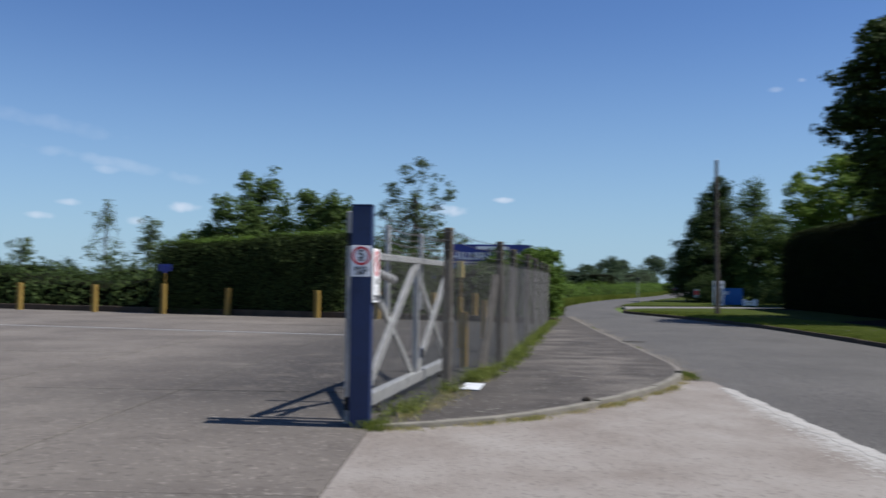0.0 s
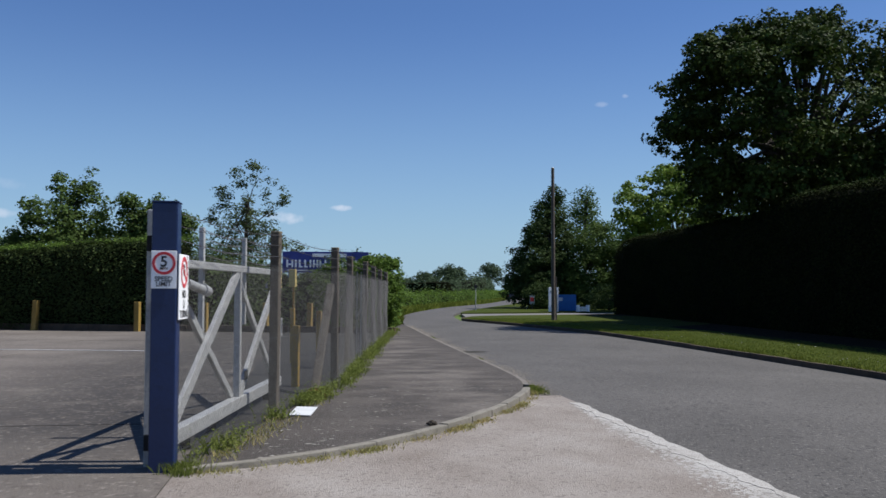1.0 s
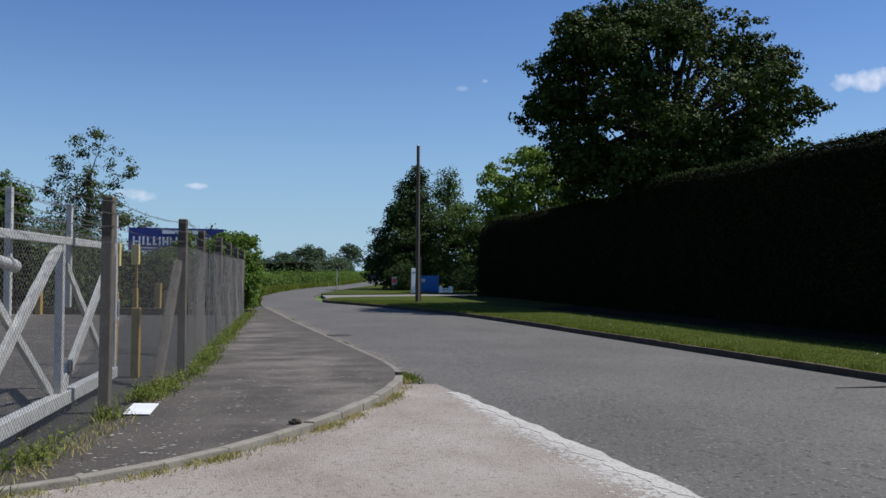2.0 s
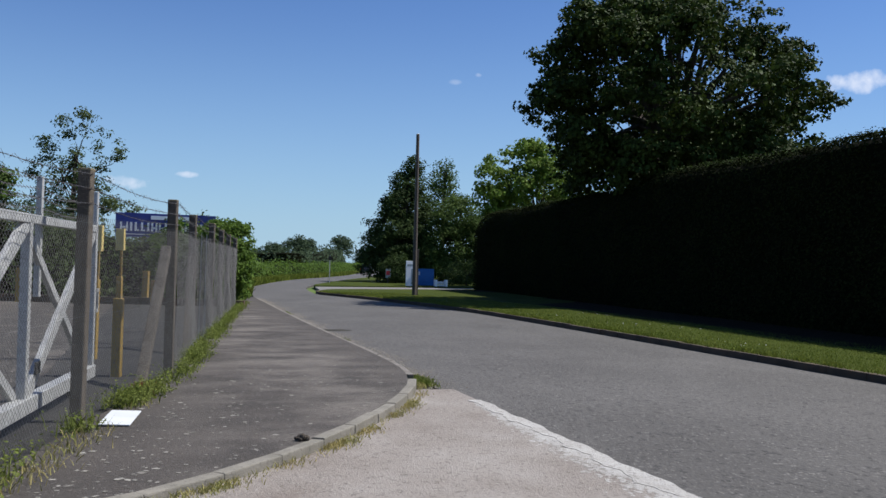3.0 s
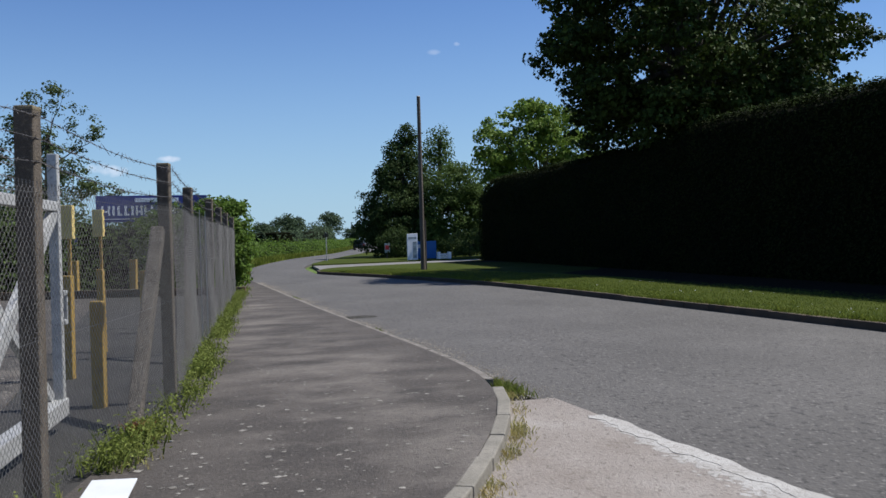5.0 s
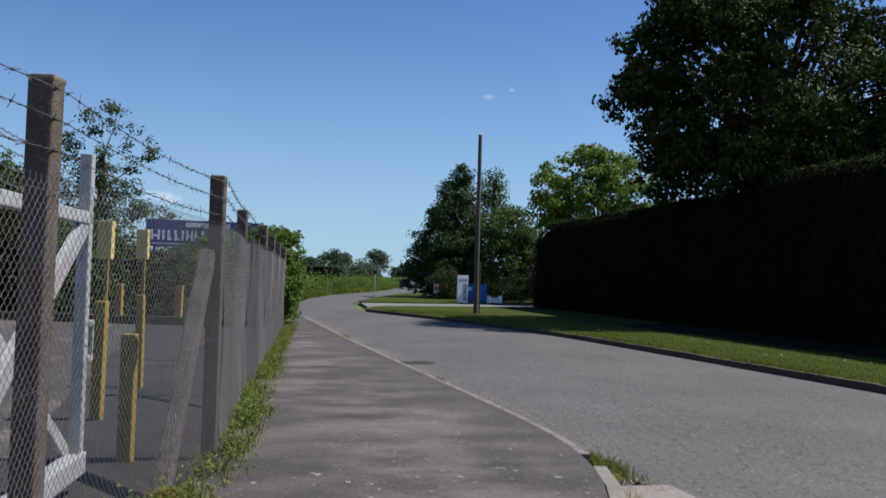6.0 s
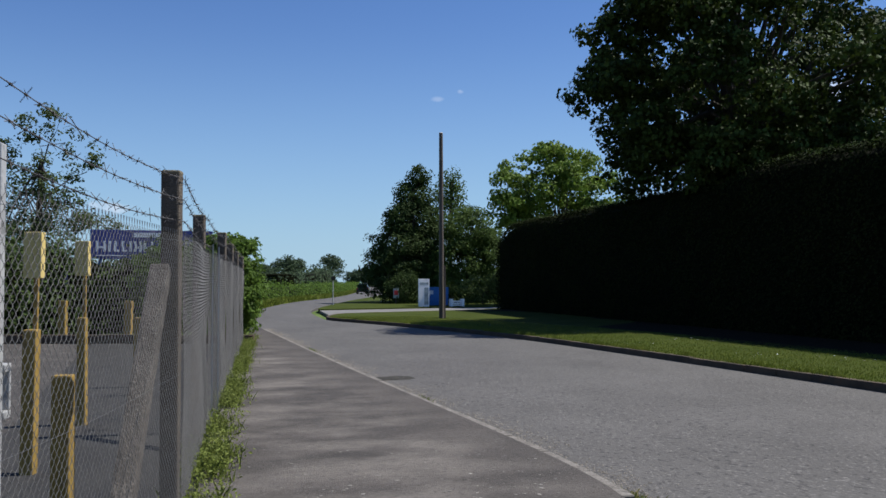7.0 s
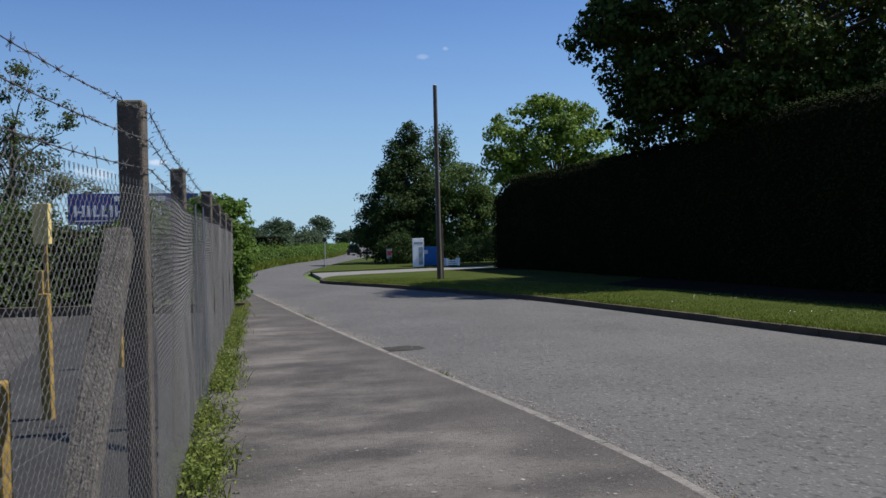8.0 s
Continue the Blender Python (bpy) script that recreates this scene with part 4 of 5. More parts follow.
C = np.stack([np.array([fence_x(y) for y in wy]) + 0.3 + rng.normal(size=N) * 0.1, wy, np.zeros(N)], 1)
V, F = blades(rng, off_board(C), 0.07, 0.005, 1.2)
tagged(put("dry_fence_grass", mesh_np("dry_fence_grass", V, F, M_DRY)), "dry straw-coloured grass by the fence", "weeds", kind="stuff")
C = np.array([[0.72, 14.75, 0.0]]) + rng.normal(size=(260, 3)) * np.array([[0.05, 0.12, 0]])
V, F = blades(rng, C, 0.11, 0.006, 1.0)
tagged(put("red_weeds", mesh_np("red_weeds", V, F, M_RUST)), "reddish dying weeds at the strut's foot", "weeds", kind="stuff")

# dry tufts along the kerb foot
pick = rng.uniform(0, 9.0, 9000)
cum = np.concatenate([[0], np.cumsum(np.linalg.norm(np.diff(KERB, axis=0), axis=1))])
dens = np.clip(0.22 + 0.5 * np.sin(pick * 2.2) * np.sin(pick * 5.1 + 1), 0.05, 1)
pick = pick[rng.uniform(0, 1, 9000) < dens]
bx, by = np.interp(pick, cum, KERB[:, 0]), np.interp(pick, cum, KERB[:, 1])
nx = np.interp(pick + 0.1, cum, KERB[:, 0]) - bx
ny = np.interp(pick + 0.1, cum, KERB[:, 1]) - by
o = np.abs(rng.normal(size=len(pick))) * 0.08 + 0.01
C = np.stack([bx + ny / 0.1 * o, by - nx / 0.1 * o, -0.115 + np.zeros(len(pick))], 1)
C[:, 2] = Z_YARD - 0.004 + (Z_ROAD + 0.018 - Z_YARD) * (C[:, 0] + 0.5) / 4.9
V, F = blades(rng, C, 0.045, 0.004, 1.2)
tagged(put("kerb_dry_grass", mesh_np("kerb_dry_grass", V, F, M_DRY)), "dry grass growing in the gutter by the kerb", "weeds", kind="stuff")
C = np.concatenate([np.array([[4.3, 16.0, -0.1]]) + rng.normal(size=(420, 3)) * np.array([[0.05, 0.22, 0]]),
                    np.array([[4.5, 31.7, -0.1]]) + rng.normal(size=(260, 3)) * np.array([[0.07, 0.25, 0]]),
                    np.array([[4.46, 22.2, -0.1]]) + rng.normal(size=(90, 3)) * np.array([[0.03, 0.15, 0]]),
                    np.array([[-0.43, 9.5, -0.03]]) + rng.normal(size=(500, 3)) * np.array([[0.07, 0.09, 0]])])
V, F = blades(rng, C, 0.085, 0.005, 0.9)
tagged(put("kerb_tufts", mesh_np("kerb_tufts", V, F, M_WEED)), "green grass tufts in the kerb joint", "weeds", kind="stuff")
# loose pale chips on the footpath and the gutter
N = 1000
cy = rng.uniform(9.9, 19, N)
cx = np.array([fence_x(y) for y in cy]) + 0.2 + rng.uniform(0, 1, N) * np.maximum(np.interp(cy, KERB[:, 1], KERB[:, 0]) - np.array([fence_x(y) for y in cy]) - 0.4, 0.1)
sz = rng.uniform(0.008, 0.048, (N, 1)) * rng.uniform(0.25, 1, (N, 1)) * np.interp(cy, [9.9, 14.5, 19], [1.0, 0.9, 0.45])[:, None]
a = rng.uniform(0, 6.28, N)
u = np.stack([np.cos(a), np.sin(a), 0 * a], 1) * sz
v = np.stack([-np.sin(a), np.cos(a), 0 * a], 1) * sz * rng.uniform(0.4, 1, (N, 1))
c0 = np.stack([cx, cy, np.full(N, 0.004)], 1)
lift = np.array([[0, 0, 0.002]])
V = np.stack([c0 - u, c0 + v, c0 + u * 0.9 + v * 0.2, c0 - v, c0 + lift], 1).reshape(-1, 3)
b = np.arange(N)[:, None] * 5
F = np.concatenate([b + np.array([[i, (i + 1) % 4, 4]]) for i in range(4)])
chips = (V, F)
N = 15000
s = rng.uniform(0, 1, N) * 30
gy = 13.0 + s
gx = np.interp(gy, KERB[:, 1], KERB[:, 0]) + 0.02 + np.abs(rng.normal(size=N)) * (0.2 + 0.1 * np.sin(gy * 2.7) * np.sin(gy * 1.1))
sz = rng.uniform(0.003, 0.012, (N, 1))
g0 = np.stack([gx, gy, np.full(N, Z_ROAD + 0.004) + np.clip((gx - 4.35) / 7.0, 0, 1) * 0.15], 1)
GV = np.stack([g0 + np.array([[1, 0, 0]]) * sz, g0 + np.array([[0, 1, 0]]) * sz, g0 - np.array([[1, 0.3, 0]]) * sz, g0 - np.array([[0, 1, 0]]) * sz, g0 + np.array([[0, 0, 0.8]]) * sz], 1).reshape(-1, 3)
b = np.arange(N)[:, None] * 5
GF = np.concatenate([b + np.array([[i, (i + 1) % 4, 4]]) for i in range(4)])
tagged(put("gutter_grit", mesh_np("gutter_grit", GV, GF, M_GRIT)), "sandy grit and pebbles along the gutter", "gravel", kind="stuff")
tagged(put("stone_chips", mesh_np("stone_chips", *chips, M_FLAKE)), "pale lichen flakes and stone chips on the footpath", "gravel", kind="stuff")
dr = tagged(group_of("road_patch", 4.95, 25.5, Z_ROAD), "dark sunken tar patch by the kerb", "patch", kind="structure")
bm = bmesh.new()
bmesh.ops.create_circle(bm, cap_ends=True, segments=18, radius=1)
for v in bm.verts:
    v.co = Vector((v.co.x * 0.42 * (1 + 0.2 * math.sin(5 * v.co.y)), v.co.y * 0.3 * (1 + 0.2 * math.sin(7 * v.co.x)), 0.018))
part("tar", bm, M_JOINT, dr)

# hedge shadow put into the ground as a dark band along its foot
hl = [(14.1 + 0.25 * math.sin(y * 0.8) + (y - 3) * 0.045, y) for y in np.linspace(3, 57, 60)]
strip("hedge_shadow_band", hl, [(x + 4.5, y) for x, y in hl], 0.022, 0.05, M_VERGE_SHADE, "dark ground band painted for the hedge's shade on the verge", "soil", 0.06, 6)

tagged(part("road_seam", boxed(9.95, 13.53, -0.1, 11.3, 13.57, -0.082, 0.004), M_JOINT), "dark tar seam across the road", "seam", kind="structure")

# ---- poles and signs beyond ----
pl = tagged(group_of("telegraph_pole", 12.72, 46.83, 0.0), "tall weathered wooden utility pole on the grass", "pole")
part("shaft", tube((0, 0, -0.2), (-0.03, 0, 7.85), 0.11, 0.08, 16), M_WOODPOLE, pl, smooth=False)
part("cable_guard", boxed(0.1, -0.05, -0.1, 0.17, 0.05, 2.25, 0.01), M_WOODPOLE, pl, "dark cable guard on the pole")
part("cap", tube((-0.03, 0, 7.851), (-0.03, 0, 7.88), 0.085, 0.05, 16), M_GALV, pl)
rsn = tagged(group_of("road_sign", 12.9, 71.0, -0.02), "small road sign seen from its back", "sign")
part("post", tube((0, 0, -0.1), (0, 0, 2.0), 0.035, 0.035, 10), M_GALV, rsn)
part("disc", tube((0, -0.045, 1.82), (0, -0.036, 1.82), 0.15, 0.15, 24), M_TYRE, rsn, "dark sign disc")
ks = tagged(group_of("totem_sign", 17.77, 66.0, 0.0), "tall white information totem beside the trees", "sign")
part("panel", boxed(-0.36, -0.06, -0.1, 0.36, 0.06, 1.75, 0.015), M_SIGNWHITE, ks)
part("picture", boxed(0.02, -0.066, 0.1, 0.28, -0.061, 1.2), M_GREYP, ks, "grey printed picture")
part("heading", boxed(-0.28, -0.066, 1.38, 0.28, -0.061, 1.52), M_GREYP, ks)
bb = tagged(group_of("blue_hoarding", 19.1, 67.3, 0.0), "bright blue hoarding panel standing on the grass", "hoarding")
part("panel", boxed(-0.9, -0.03, 0.02, 0.75, 0.03, 1.22, 0.01), M_CYAN, bb)
part("logo", boxed(-0.6, -0.036, 0.75, -0.3, -0.031, 1.0), M_WHITE, bb, "pale printed mark")
for x in (-0.8, 0.65):
    part("leg", boxed(x - 0.04, 0.031, -0.1, x + 0.04, 0.1, 1.2), M_WOODPOLE, bb)
wb = tagged(group_of("white_bench", 20.0, 66.0, 0.0), "low white slatted bench on the grass", "bench")
for x in (-0.42, 0.34):
    part("side", boxed(x - 0.05, -0.2, -0.1, x + 0.1, 0.2, 0.46, 0.01), M_SIGNWHITE, wb)
for z in (0.02, 0.14, 0.26):
    part("slat", boxed(-0.345, -0.1, z, 0.335, -0.06, z + 0.08, 0.006), M_SIGNWHITE, wb)
rw = tagged(group_of("red_notice", 18.0, 73.6, 0.0), "small red and white notice in the shade of trees", "sign")
part("plate", boxed(-0.2, -0.015, 0.4, 0.2, 0.015, 1.1, 0.004), M_GREYP, rw)
part("band", boxed(-0.15, -0.021, 0.62, 0.15, -0.016, 0.95), M_RED, rw)
part("leg", boxed(-0.03, 0.016, -0.1, 0.03, 0.06, 1.0), M_WOODPOLE, rw)

# car
car = tagged(group_of("parked_car", 29.9, 135.0, Z_ROAD + 0.05, -16), "small dark hatchback far along the road", "car")
bm = boxed(-0.85, -2.0, 0.25, 0.85, 2.0, 0.85, 0.12)
part("body", bm, M_CAR, car, smooth=False)
bm = boxed(-0.74, -1.75, 0.8, 0.74, 0.9, 1.45, 0.15)
for v in bm.verts:
    if v.co.z > 1.2:
        v.co.x *= 0.82
        v.co.y = v.co.y * 0.8 - 0.1
part("cabin", bm, M_CAR, car)
part("rear_window", boxed(-0.55, -1.72, 1.02, 0.55, -1.6, 1.33, 0.02), M_GLASS, car)
for x in (-0.7, 0.7):
    part("tail_lamp", boxed(x - 0.12, -2.01, 0.62, x + 0.12, -1.98, 0.8, 0.01), M_LAMP, car)
    for y in (-1.3, 1.3):
        part("wheel", tube((x * 1.0, y, 0.3), (x * 1.26, y, 0.3), 0.3, 0.3, 18), M_TYRE, car)

# ---- trees and hedges ----


def hedge_top(s):
    y = 3.0 + s
    end = max(0.0, (y - 56.3) / 2.3) ** 2 * 0.9
    return 5.12 + 0.05 * math.sin(s * 0.7) if y < 34 else (5.12 - 0.35 * min(1, (y - 34) / 1.2) + 0.05 * math.sin(s * 0.9) - end)


th = foliage_block("tall_hedge", [(17.85, 3.0), (18.7, 20), (19.7, 38), (21.1, 58.6)], hedge_top, 2.4, 170000, 0.1, M_LEAF_HEDGE_SHADE,
              "very tall clipped hedge behind the verge, shade painted into its leaves", 21, 0.1, top_only=0.2)

# lighter leaves along the top paint the hedge's sunlit rim
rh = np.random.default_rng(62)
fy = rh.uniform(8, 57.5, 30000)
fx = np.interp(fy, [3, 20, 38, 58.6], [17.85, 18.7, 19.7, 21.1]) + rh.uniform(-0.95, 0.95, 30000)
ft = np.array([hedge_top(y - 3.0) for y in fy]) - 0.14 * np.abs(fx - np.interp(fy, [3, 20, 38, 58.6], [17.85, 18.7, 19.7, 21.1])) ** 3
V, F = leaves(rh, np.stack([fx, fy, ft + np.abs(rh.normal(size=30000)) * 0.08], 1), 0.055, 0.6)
put("lit_top_leaves", mesh_np("lit_top_leaves", V, F, M_LEAF_YARD), th, None, "lighter leaves added to paint the sunlit rim of the clipped top")


def boughs(seed, n, c, radii, size, flat=0.45, low=-1.0, inner=0.75):
    """Flattened leafy boughs set about an uneven crown, as lobes for tree()."""
    rng = np.random.default_rng(seed)
    got = []
    while len(got) < n:
        d = rng.normal(size=3)
        d /= np.linalg.norm(d)
        if d[2] < low:
            continue
        r = rng.uniform(*size)
        p = np.array(c) + d * np.array(radii) * rng.uniform(inner, 1.0)
        got.append((tuple(p), (r, r * rng.uniform(0.8, 1.1), r * flat * rng.uniform(0.8, 1.3))))
    return got


tree("sycamore_tree", 22.0, 39.0, [((-0.4, 0, 8.9), (5.4, 4.8, 3.2)), ((0.2, 0, 5.8), (5.2, 4.6, 1.6))] + boughs(5, 66, (0.0, 0, 9.1), (6.5, 5.4, 4.2), (0.9, 1.7), 0.5, -0.75, 0.82)
     + boughs(6, 18, (0.6, 0, 6.0), (5.6, 4.6, 1.5), (1.2, 2.0), 0.45, -0.6) + boughs(7, 4, (3.9, 0.5, 9.4), (2.4, 3.0, 2.4), (0.9, 1.4), 0.5)
     + [((-5.2, 0, 9.0), (1.6, 1.8, 0.8)), ((-4.9, -1, 7.3), (1.5, 1.7, 0.6)), ((-4.8, 0.6, 10.6), (1.5, 1.6, 0.8)), ((-3.9, -0.4, 12.0), (1.5, 1.6, 0.8)), ((3.2, 0, 12.3), (2.3, 2.2, 1.3)), ((5.0, 0.3, 11.0), (2.0, 2.0, 1.2)), ((6.2, 0.3, 9.5), (1.6, 1.8, 1.0)), ((1.2, 0, 13.1), (1.6, 1.6, 0.7)), ((-1.6, 0, 13.0), (1.5, 1.6, 0.7)), ((0.7, 0, 13.8), (1.4, 1.4, 0.6)), ((3.3, -0.5, 7.6), (2.2, 2.2, 1.0)), ((4.3, 0, 8.5), (1.7, 1.9, 0.8))],
     2850, 36, 0.25, 0.17, M_LEAF_DARK, "large dense dark green sycamore behind the hedge", 0.42, 7.5, 31, 0.35, 110, width=0.9)
tree("maple_tree", 27.7, 66.5, [((0.2, 0, 7.6), (3.4, 2.8, 2.6))] + boughs(11, 36, (0, 0, 7.7), (4.7, 3.2, 3.7), (0.8, 1.5), 0.5, -0.9, 0.7) + boughs(12, 10, (2.8, 0, 6.4), (3.0, 2.4, 1.4), (0.9, 1.4), 0.45, -0.6, 0.4)
     + [((-3.4, 0, 5.8), (1.5, 1.4, 0.8)), ((-1.0, 0, 5.2), (2.4, 2.0, 0.8)), ((1.5, 0, 5.2), (2.4, 2.0, 0.8)), ((-4.0, 0, 7.2), (1.2, 1.2, 0.7))], 640, 36, 0.29, 0.21,
     M_LEAF_LIGHT, "bright light green maple above the hedge", 0.17, 5.0, 32, 0.3, 46, width=0.9)
tree("conifer_tree", 20.6, 78.5, [((-0.3, 0, 2.2), (3.7, 3.2, 2.4)), ((-0.3, 0, 4.4), (3.1, 2.8, 2.0)), ((0, 0, 6.4), (2.3, 2.2, 1.8)), ((0.3, 0, 8.2), (1.5, 1.4, 1.6)), ((0.5, 0, 9.9), (0.8, 0.8, 0.9))], 1300, 36, 0.32, 0.2,
     M_LEAF_CON, "dense dark conifer beside the junction", 0.25, 9.0, 33, 0.6, 20)
tree("round_tree", 24.4, 76.0, [((0, 0, 3.2), (3.3, 2.8, 2.7)), ((0.1, 0, 5.5), (2.4, 2.2, 2.0)), ((-0.5, -0.5, 1.6), (3.0, 2.2, 1.6)), ((1.2, 0, 4.2), (2.0, 2, 1.6))], 800, 36, 0.34, 0.2,
     M_LEAF_MID, "rounded mid-green tree in front of conifers", 0.2, 4.0, 34, 0.6, 14)
tree("feathery_tree", 25.3, 83.0, [((0, 0, 9.0), (1.6, 1.5, 1.6)), ((0.2, 0, 7.0), (2.0, 2.0, 1.8)), ((0, 0, 10.5), (0.8, 0.8, 0.8))], 190, 24, 0.36, 0.2,
     M_LEAF_MID, "tall thin feathery tree behind", 0.18, 10.0, 35, 0.3, 18)
tree("roadside_bush", 18.9, 74.5, [((0, 0, 1.2), (1.3, 1.2, 1.2))], 140, 26, 0.25, 0.14, M_LEAF_CON, "small bush in the shade of conifers", 0.05, 0.9, 36, 0.4, 8, "bush")
tree("roadside_bush", 23.2, 69.8, [((0, 0, 1.0), (2.2, 1.2, 1.1)), ((1.8, 0, 1.2), (1.6, 1.2, 1.3))], 220, 26, 0.25, 0.14, M_LEAF_YARD, "dark bushes behind the blue hoarding", 0.05, 0.9, 37, 0.4, 8, "bush")
tree("fence_shrub", 3.0, 36.6, [((0, 0, 1.5), (1.0, 1.5, 1.5)), ((0, 0.2, 2.2), (0.95, 1.3, 0.8)), ((0, 0.3, 0.8), (0.8, 1.2, 0.9)), ((-1.4, 1.5, 1.6), (1.2, 1.4, 1.4))], 800, 34, 0.15, 0.13, M_LEAF_BRIGHT,
     "bright green shrub at the fence's end", 0.06, 1.6, 38, 0.45, 14, "bush")
yh = foliage_block("yard_hedge", [(-13.2, 40.6), (-4.6, 38.2)], lambda s: 2.95 + 0.055 * s + 0.05 * math.sin(s * 1.4), 2.6, 42000, 0.1, M_LEAF_PRIVET, "dense clipped hedge behind the yard bollards, its lit top painted with brighter leaves", 22, 0.2)
# bright leaf layer on top stands for the yard hedge's lit edge
rh = np.random.default_rng(61)
u = rh.uniform(0, 1, 5200)
V, F = leaves(rh, np.stack([-13.2 + 8.6 * u + rh.normal(size=5200) * 0.5, 40.6 - 2.4 * u - rh.uniform(-1.2, 1.25, 5200), 2.97 + 0.49 * u + np.abs(rh.normal(size=5200)) * 0.09], 1), 0.1, 0.6)
put("lit_top_leaves", mesh_np("lit_top_leaves", V, F, M_LEAF_BRIGHT), yh, None, "brighter leaves added to paint the lit top edge")


def spires(seed, spots, r, h):
    """Upright ragged shoots of a young crown."""
    rng = np.random.default_rng(seed)
    return [((x, rng.normal() * 0.4, z - h * 0.5), (r * rng.uniform(0.7, 1.2), r, h * 0.6)) for x, z in spots]


tree("yard_tree", -11.2, 46.5, [((0.1, 0, 4.3), (2.2, 1.9, 1.6)), ((-2.1, 0, 3.6), (1.2, 1.1, 0.8))] + spires(3, ((-0.5, 7.2), (0.3, 6.6), (1.1, 7.1), (-1.4, 6.0), (1.8, 5.9), (-2.3, 4.9), (-3.2, 4.1)), 0.42, 1.5), 380, 34, 0.24, 0.15, M_LEAF_MID, "broadleaf tree with ragged upright shoots behind the yard hedge", 0.15, 4.0, 39, 0.3, 30, width=0.8)
tree("yard_tree", -7.2, 46.0, [((0, 0, 4.3), (1.6, 1.5, 1.4))] + spires(4, ((-1.0, 6.3), (-0.2, 5.8), (0.4, 6.2), (1.2, 5.9), (1.7, 5.1)), 0.42, 1.3), 260, 34, 0.24, 0.15, M_LEAF_MID, "broadleaf tree with ragged upright shoots behind the yard hedge", 0.15, 4.0, 40, 0.3, 26, width=0.8)
tree("birch_tree", -2.4, 42.0, [((-0.2, 0, 4.2), (1.4, 1.3, 1.3)), ((-0.4, 0, 2.2), (1.8, 1.3, 0.8)), ((-0.5, 0, 3.0), (1.7, 1.4, 0.9)), ((1.4, 0, 3.6), (0.9, 0.8, 0.4)), ((2.1, 0, 3.4), (0.5, 0.5, 0.25))] + spires(8, ((-0.9, 6.2), (-0.3, 7.0), (0.4, 7.3), (1.0, 6.7), (1.5, 6.2), (0.1, 5.9), (0.9, 5.5), (-1.3, 5.2)), 0.33, 1.1), 380, 32, 0.17, 0.11, M_LEAF_BIRCH, "young thin birch with sparse leaves", 0.07, 5.5, 41, 0.2, 30)
foliage_block("yard_shrubs", [(-4.4, 38.6), (-0.8, 40.4), (2.4, 40.6)], lambda s: 2.35 + 0.35 * math.sin(s * 1.1) + 0.2 * math.sin(s * 2.7), 2.2, 15000, 0.14, M_LEAF_YARD, "untidy green shrubs behind the sign board", 23, 0.45, "shrubs")
foliage_block("field_shrubs", [(-75, 62), (-40, 52), (-24, 47), (-13.4, 43.2)], lambda s: 1.55 + 0.2 * math.sin(s * 0.5) + 0.15 * math.sin(s * 1.3), 4.0, 26000, 0.2, M_LEAF_YARD, "rough scrub along the yard's far edge", 24, 0.6, "shrubs")
tree("sapling", -24.5, 60, [((0, 0, 3.4), (1.5, 1.4, 1.3)), ((0, 0, 5.6), (0.9, 0.8, 1.2))], 46, 22, 0.28, 0.16, M_LEAF_BIRCH, "thin sparse sapling in the scrub", 0.05, 6.6, 42, 0.1, 18)
tree("sapling", -21.4, 60, [((0, 0, 3.0), (1.2, 1.2, 1.4)), ((0, 0, 4.8), (0.7, 0.7, 1.0))], 90, 24, 0.25, 0.17, M_LEAF_BIRCH, "thin young tree in the scrub", 0.06, 5.4, 43, 0.2, 16)
tree("sapling", -30.2, 60, [((0, 0, 3.4), (1.1, 1.0, 0.9))], 40, 20, 0.22, 0.15, M_LEAF_BIRCH, "thin sparse sapling in the scrub", 0.05, 3.6, 44, 0.1, 12)

# country beyond
off = np.array([(-2.4, 0.6)])
lineL = resample(smooth_line([(5.45, 52), (6.6, 62), (12.3, 85), (26.5, 129), (58, 253), (75, 330)], 2.0), 60) + off
foliage_block("roadside_hedge", [tuple(p) for p in lineL], lambda s: 1.25 + 0.12 * math.sin(s * 0.35) + 0.08 * math.sin(s * 1.1), 2.4, 60000, 0.2, M_LEAF_BRIGHT, "low bright green hedge bank along the road", 25, 0.35, z=-0.15)
N = 30000
s = rng.uniform(0, 1, N) ** 1.8 * 130
cum = np.concatenate([[0], np.cumsum(np.linalg.norm(np.diff(ROAD_L[86:], axis=0), axis=1))])
bx, by = np.interp(s, cum, ROAD_L[86:, 0]), np.interp(s, cum, ROAD_L[86:, 1])
o = rng.uniform(0.1, 2.4, N)
C = np.stack([bx - o, by + o * 0.25, np.full(N, -0.2)], 1)
V, F = blades(rng, C, 0.5, 0.03, 0.6)
tagged(put("tall_roadside_grass", mesh_np("tall_roadside_grass", V, F, M_GRASS)), "tall rough grass beside the road", "grass", kind="stuff")
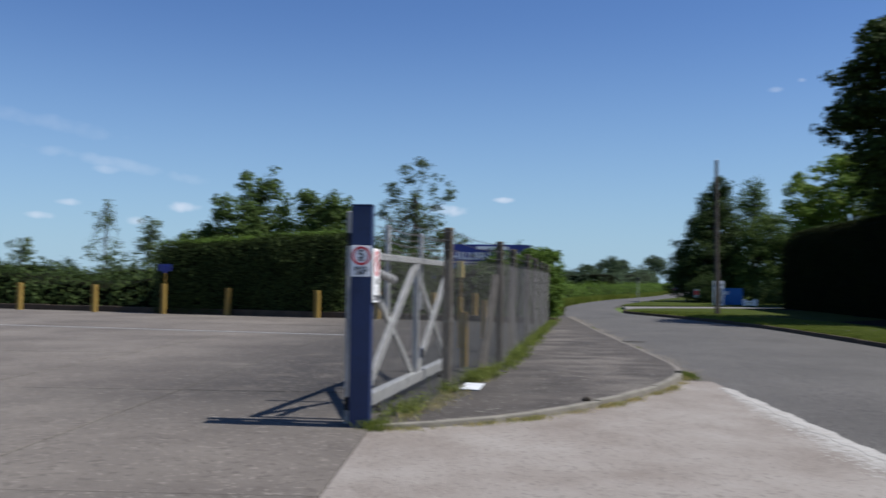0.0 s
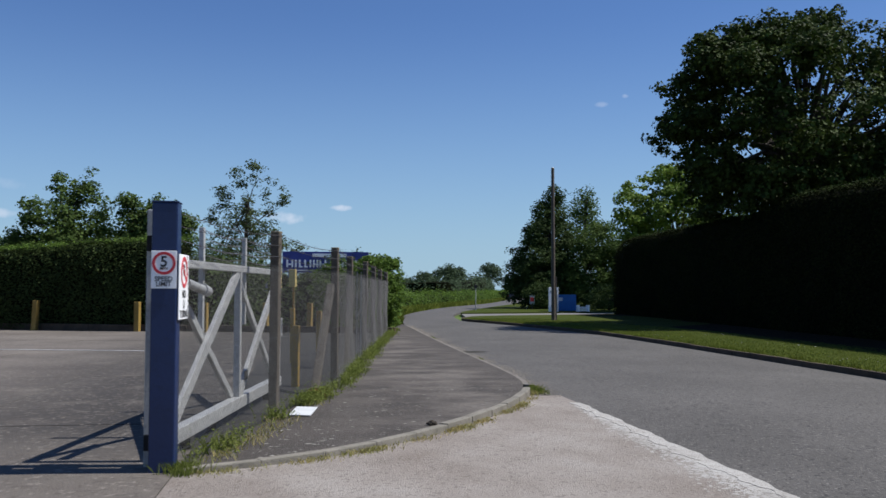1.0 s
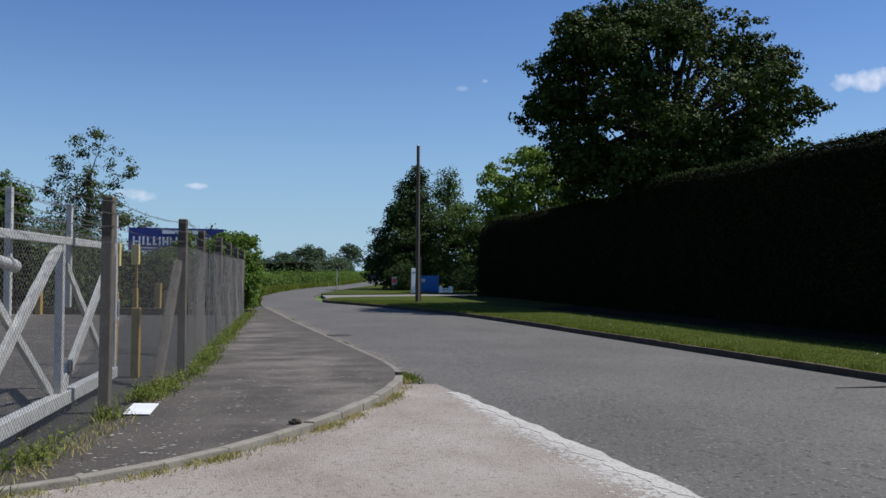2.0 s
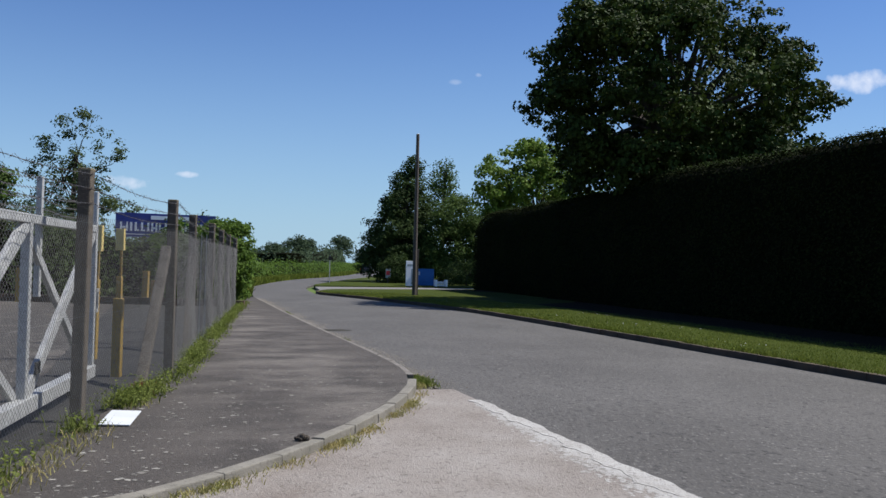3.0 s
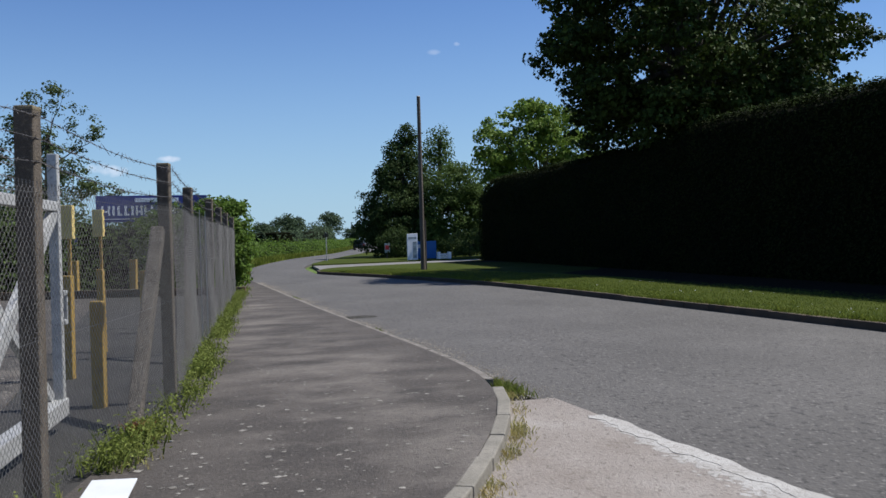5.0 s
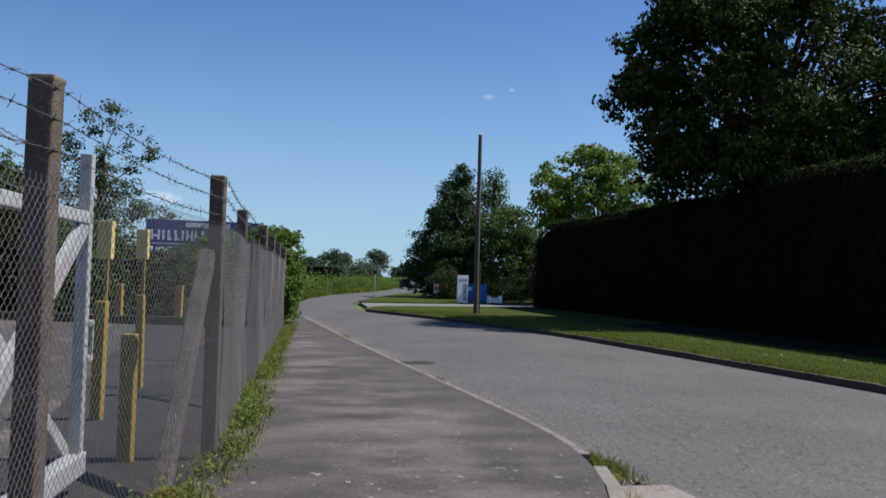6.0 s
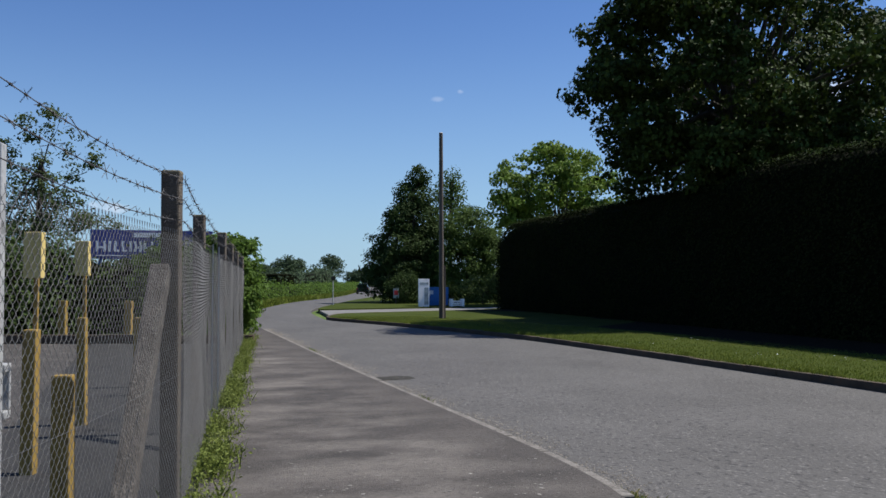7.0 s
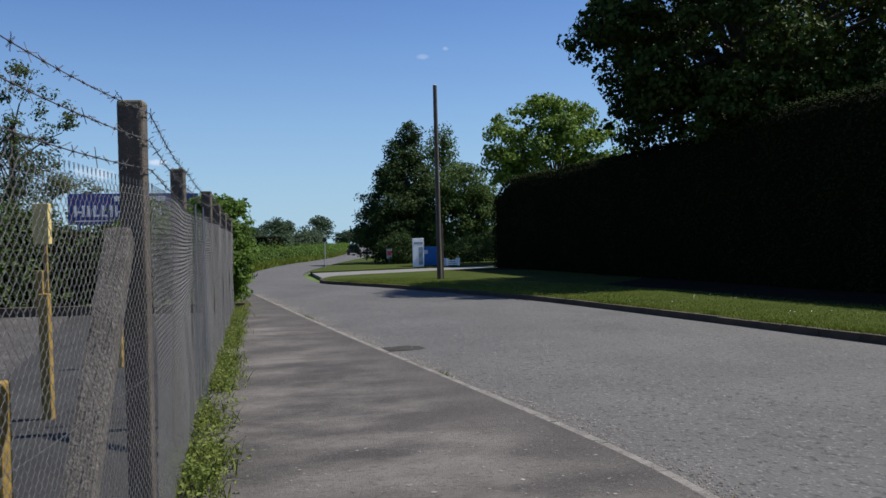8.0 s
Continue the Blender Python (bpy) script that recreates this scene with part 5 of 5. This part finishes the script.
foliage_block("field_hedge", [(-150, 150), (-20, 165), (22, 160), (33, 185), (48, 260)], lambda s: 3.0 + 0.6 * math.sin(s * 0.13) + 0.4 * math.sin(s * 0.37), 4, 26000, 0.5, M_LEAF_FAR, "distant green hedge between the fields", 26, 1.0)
rng = np.random.default_rng(77)
FAR = [(35.6, 300, 7.4, 4.5), (43, 302, 10.2, 4.0), (47, 306, 9.6, 3.5), (60.2, 315, 11.4, 5.5), (53, 300, 6.0, 3.6), (66, 300, 5.6, 4.0), (72, 296, 6.5, 4.5), (28, 304, 5.5, 5), (80, 300, 6, 5), (90, 305, 8, 5)]
for i, (x, y, h, r) in enumerate(FAR):
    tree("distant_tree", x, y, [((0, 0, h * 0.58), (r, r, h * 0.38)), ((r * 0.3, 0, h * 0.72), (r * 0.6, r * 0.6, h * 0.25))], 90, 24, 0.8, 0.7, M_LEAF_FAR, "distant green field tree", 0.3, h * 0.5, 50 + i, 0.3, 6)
lobes = []
for i in range(150):
    x = -420 + i * 8 + rng.uniform(-4, 4)
    if 20 < x < 95:
        lobes.append(((x, 330 + rng.uniform(0, 20), 1.8), (6, 4, rng.uniform(2.0, 3.4))))
    else:
        lobes.append(((x, 330 + rng.uniform(0, 60), 3), (7, 5, rng.uniform(4, 7.5))))
L, cc, out = clumps(rng, lobes, 2600, 16, 1.2, 0.3)
V, F = leaves(rng, L, 1.5, out=out)
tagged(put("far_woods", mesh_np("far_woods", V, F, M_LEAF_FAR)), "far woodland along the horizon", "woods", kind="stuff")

# yard slabs
yd = bpy.data.objects["yard"]
SL = {}
rng = np.random.default_rng(8)
for i in range(10):
    for j in range(-3, 5):
        x1, y0 = -0.512 - i * 3.0, 6.45 + j * 6.0
        if "slab" not in SL:
            SL["slab"] = part("slab", boxed(-2.976, 0.012, -0.2, 0, 5.988, Z_YARD, 0.006), M_YARD, yd, at=pose(x1, y0, 0)).data
        else:
            put("slab", SL["slab"], yd, pose(x1, y0, rng.uniform(-0.003, 0.003)))
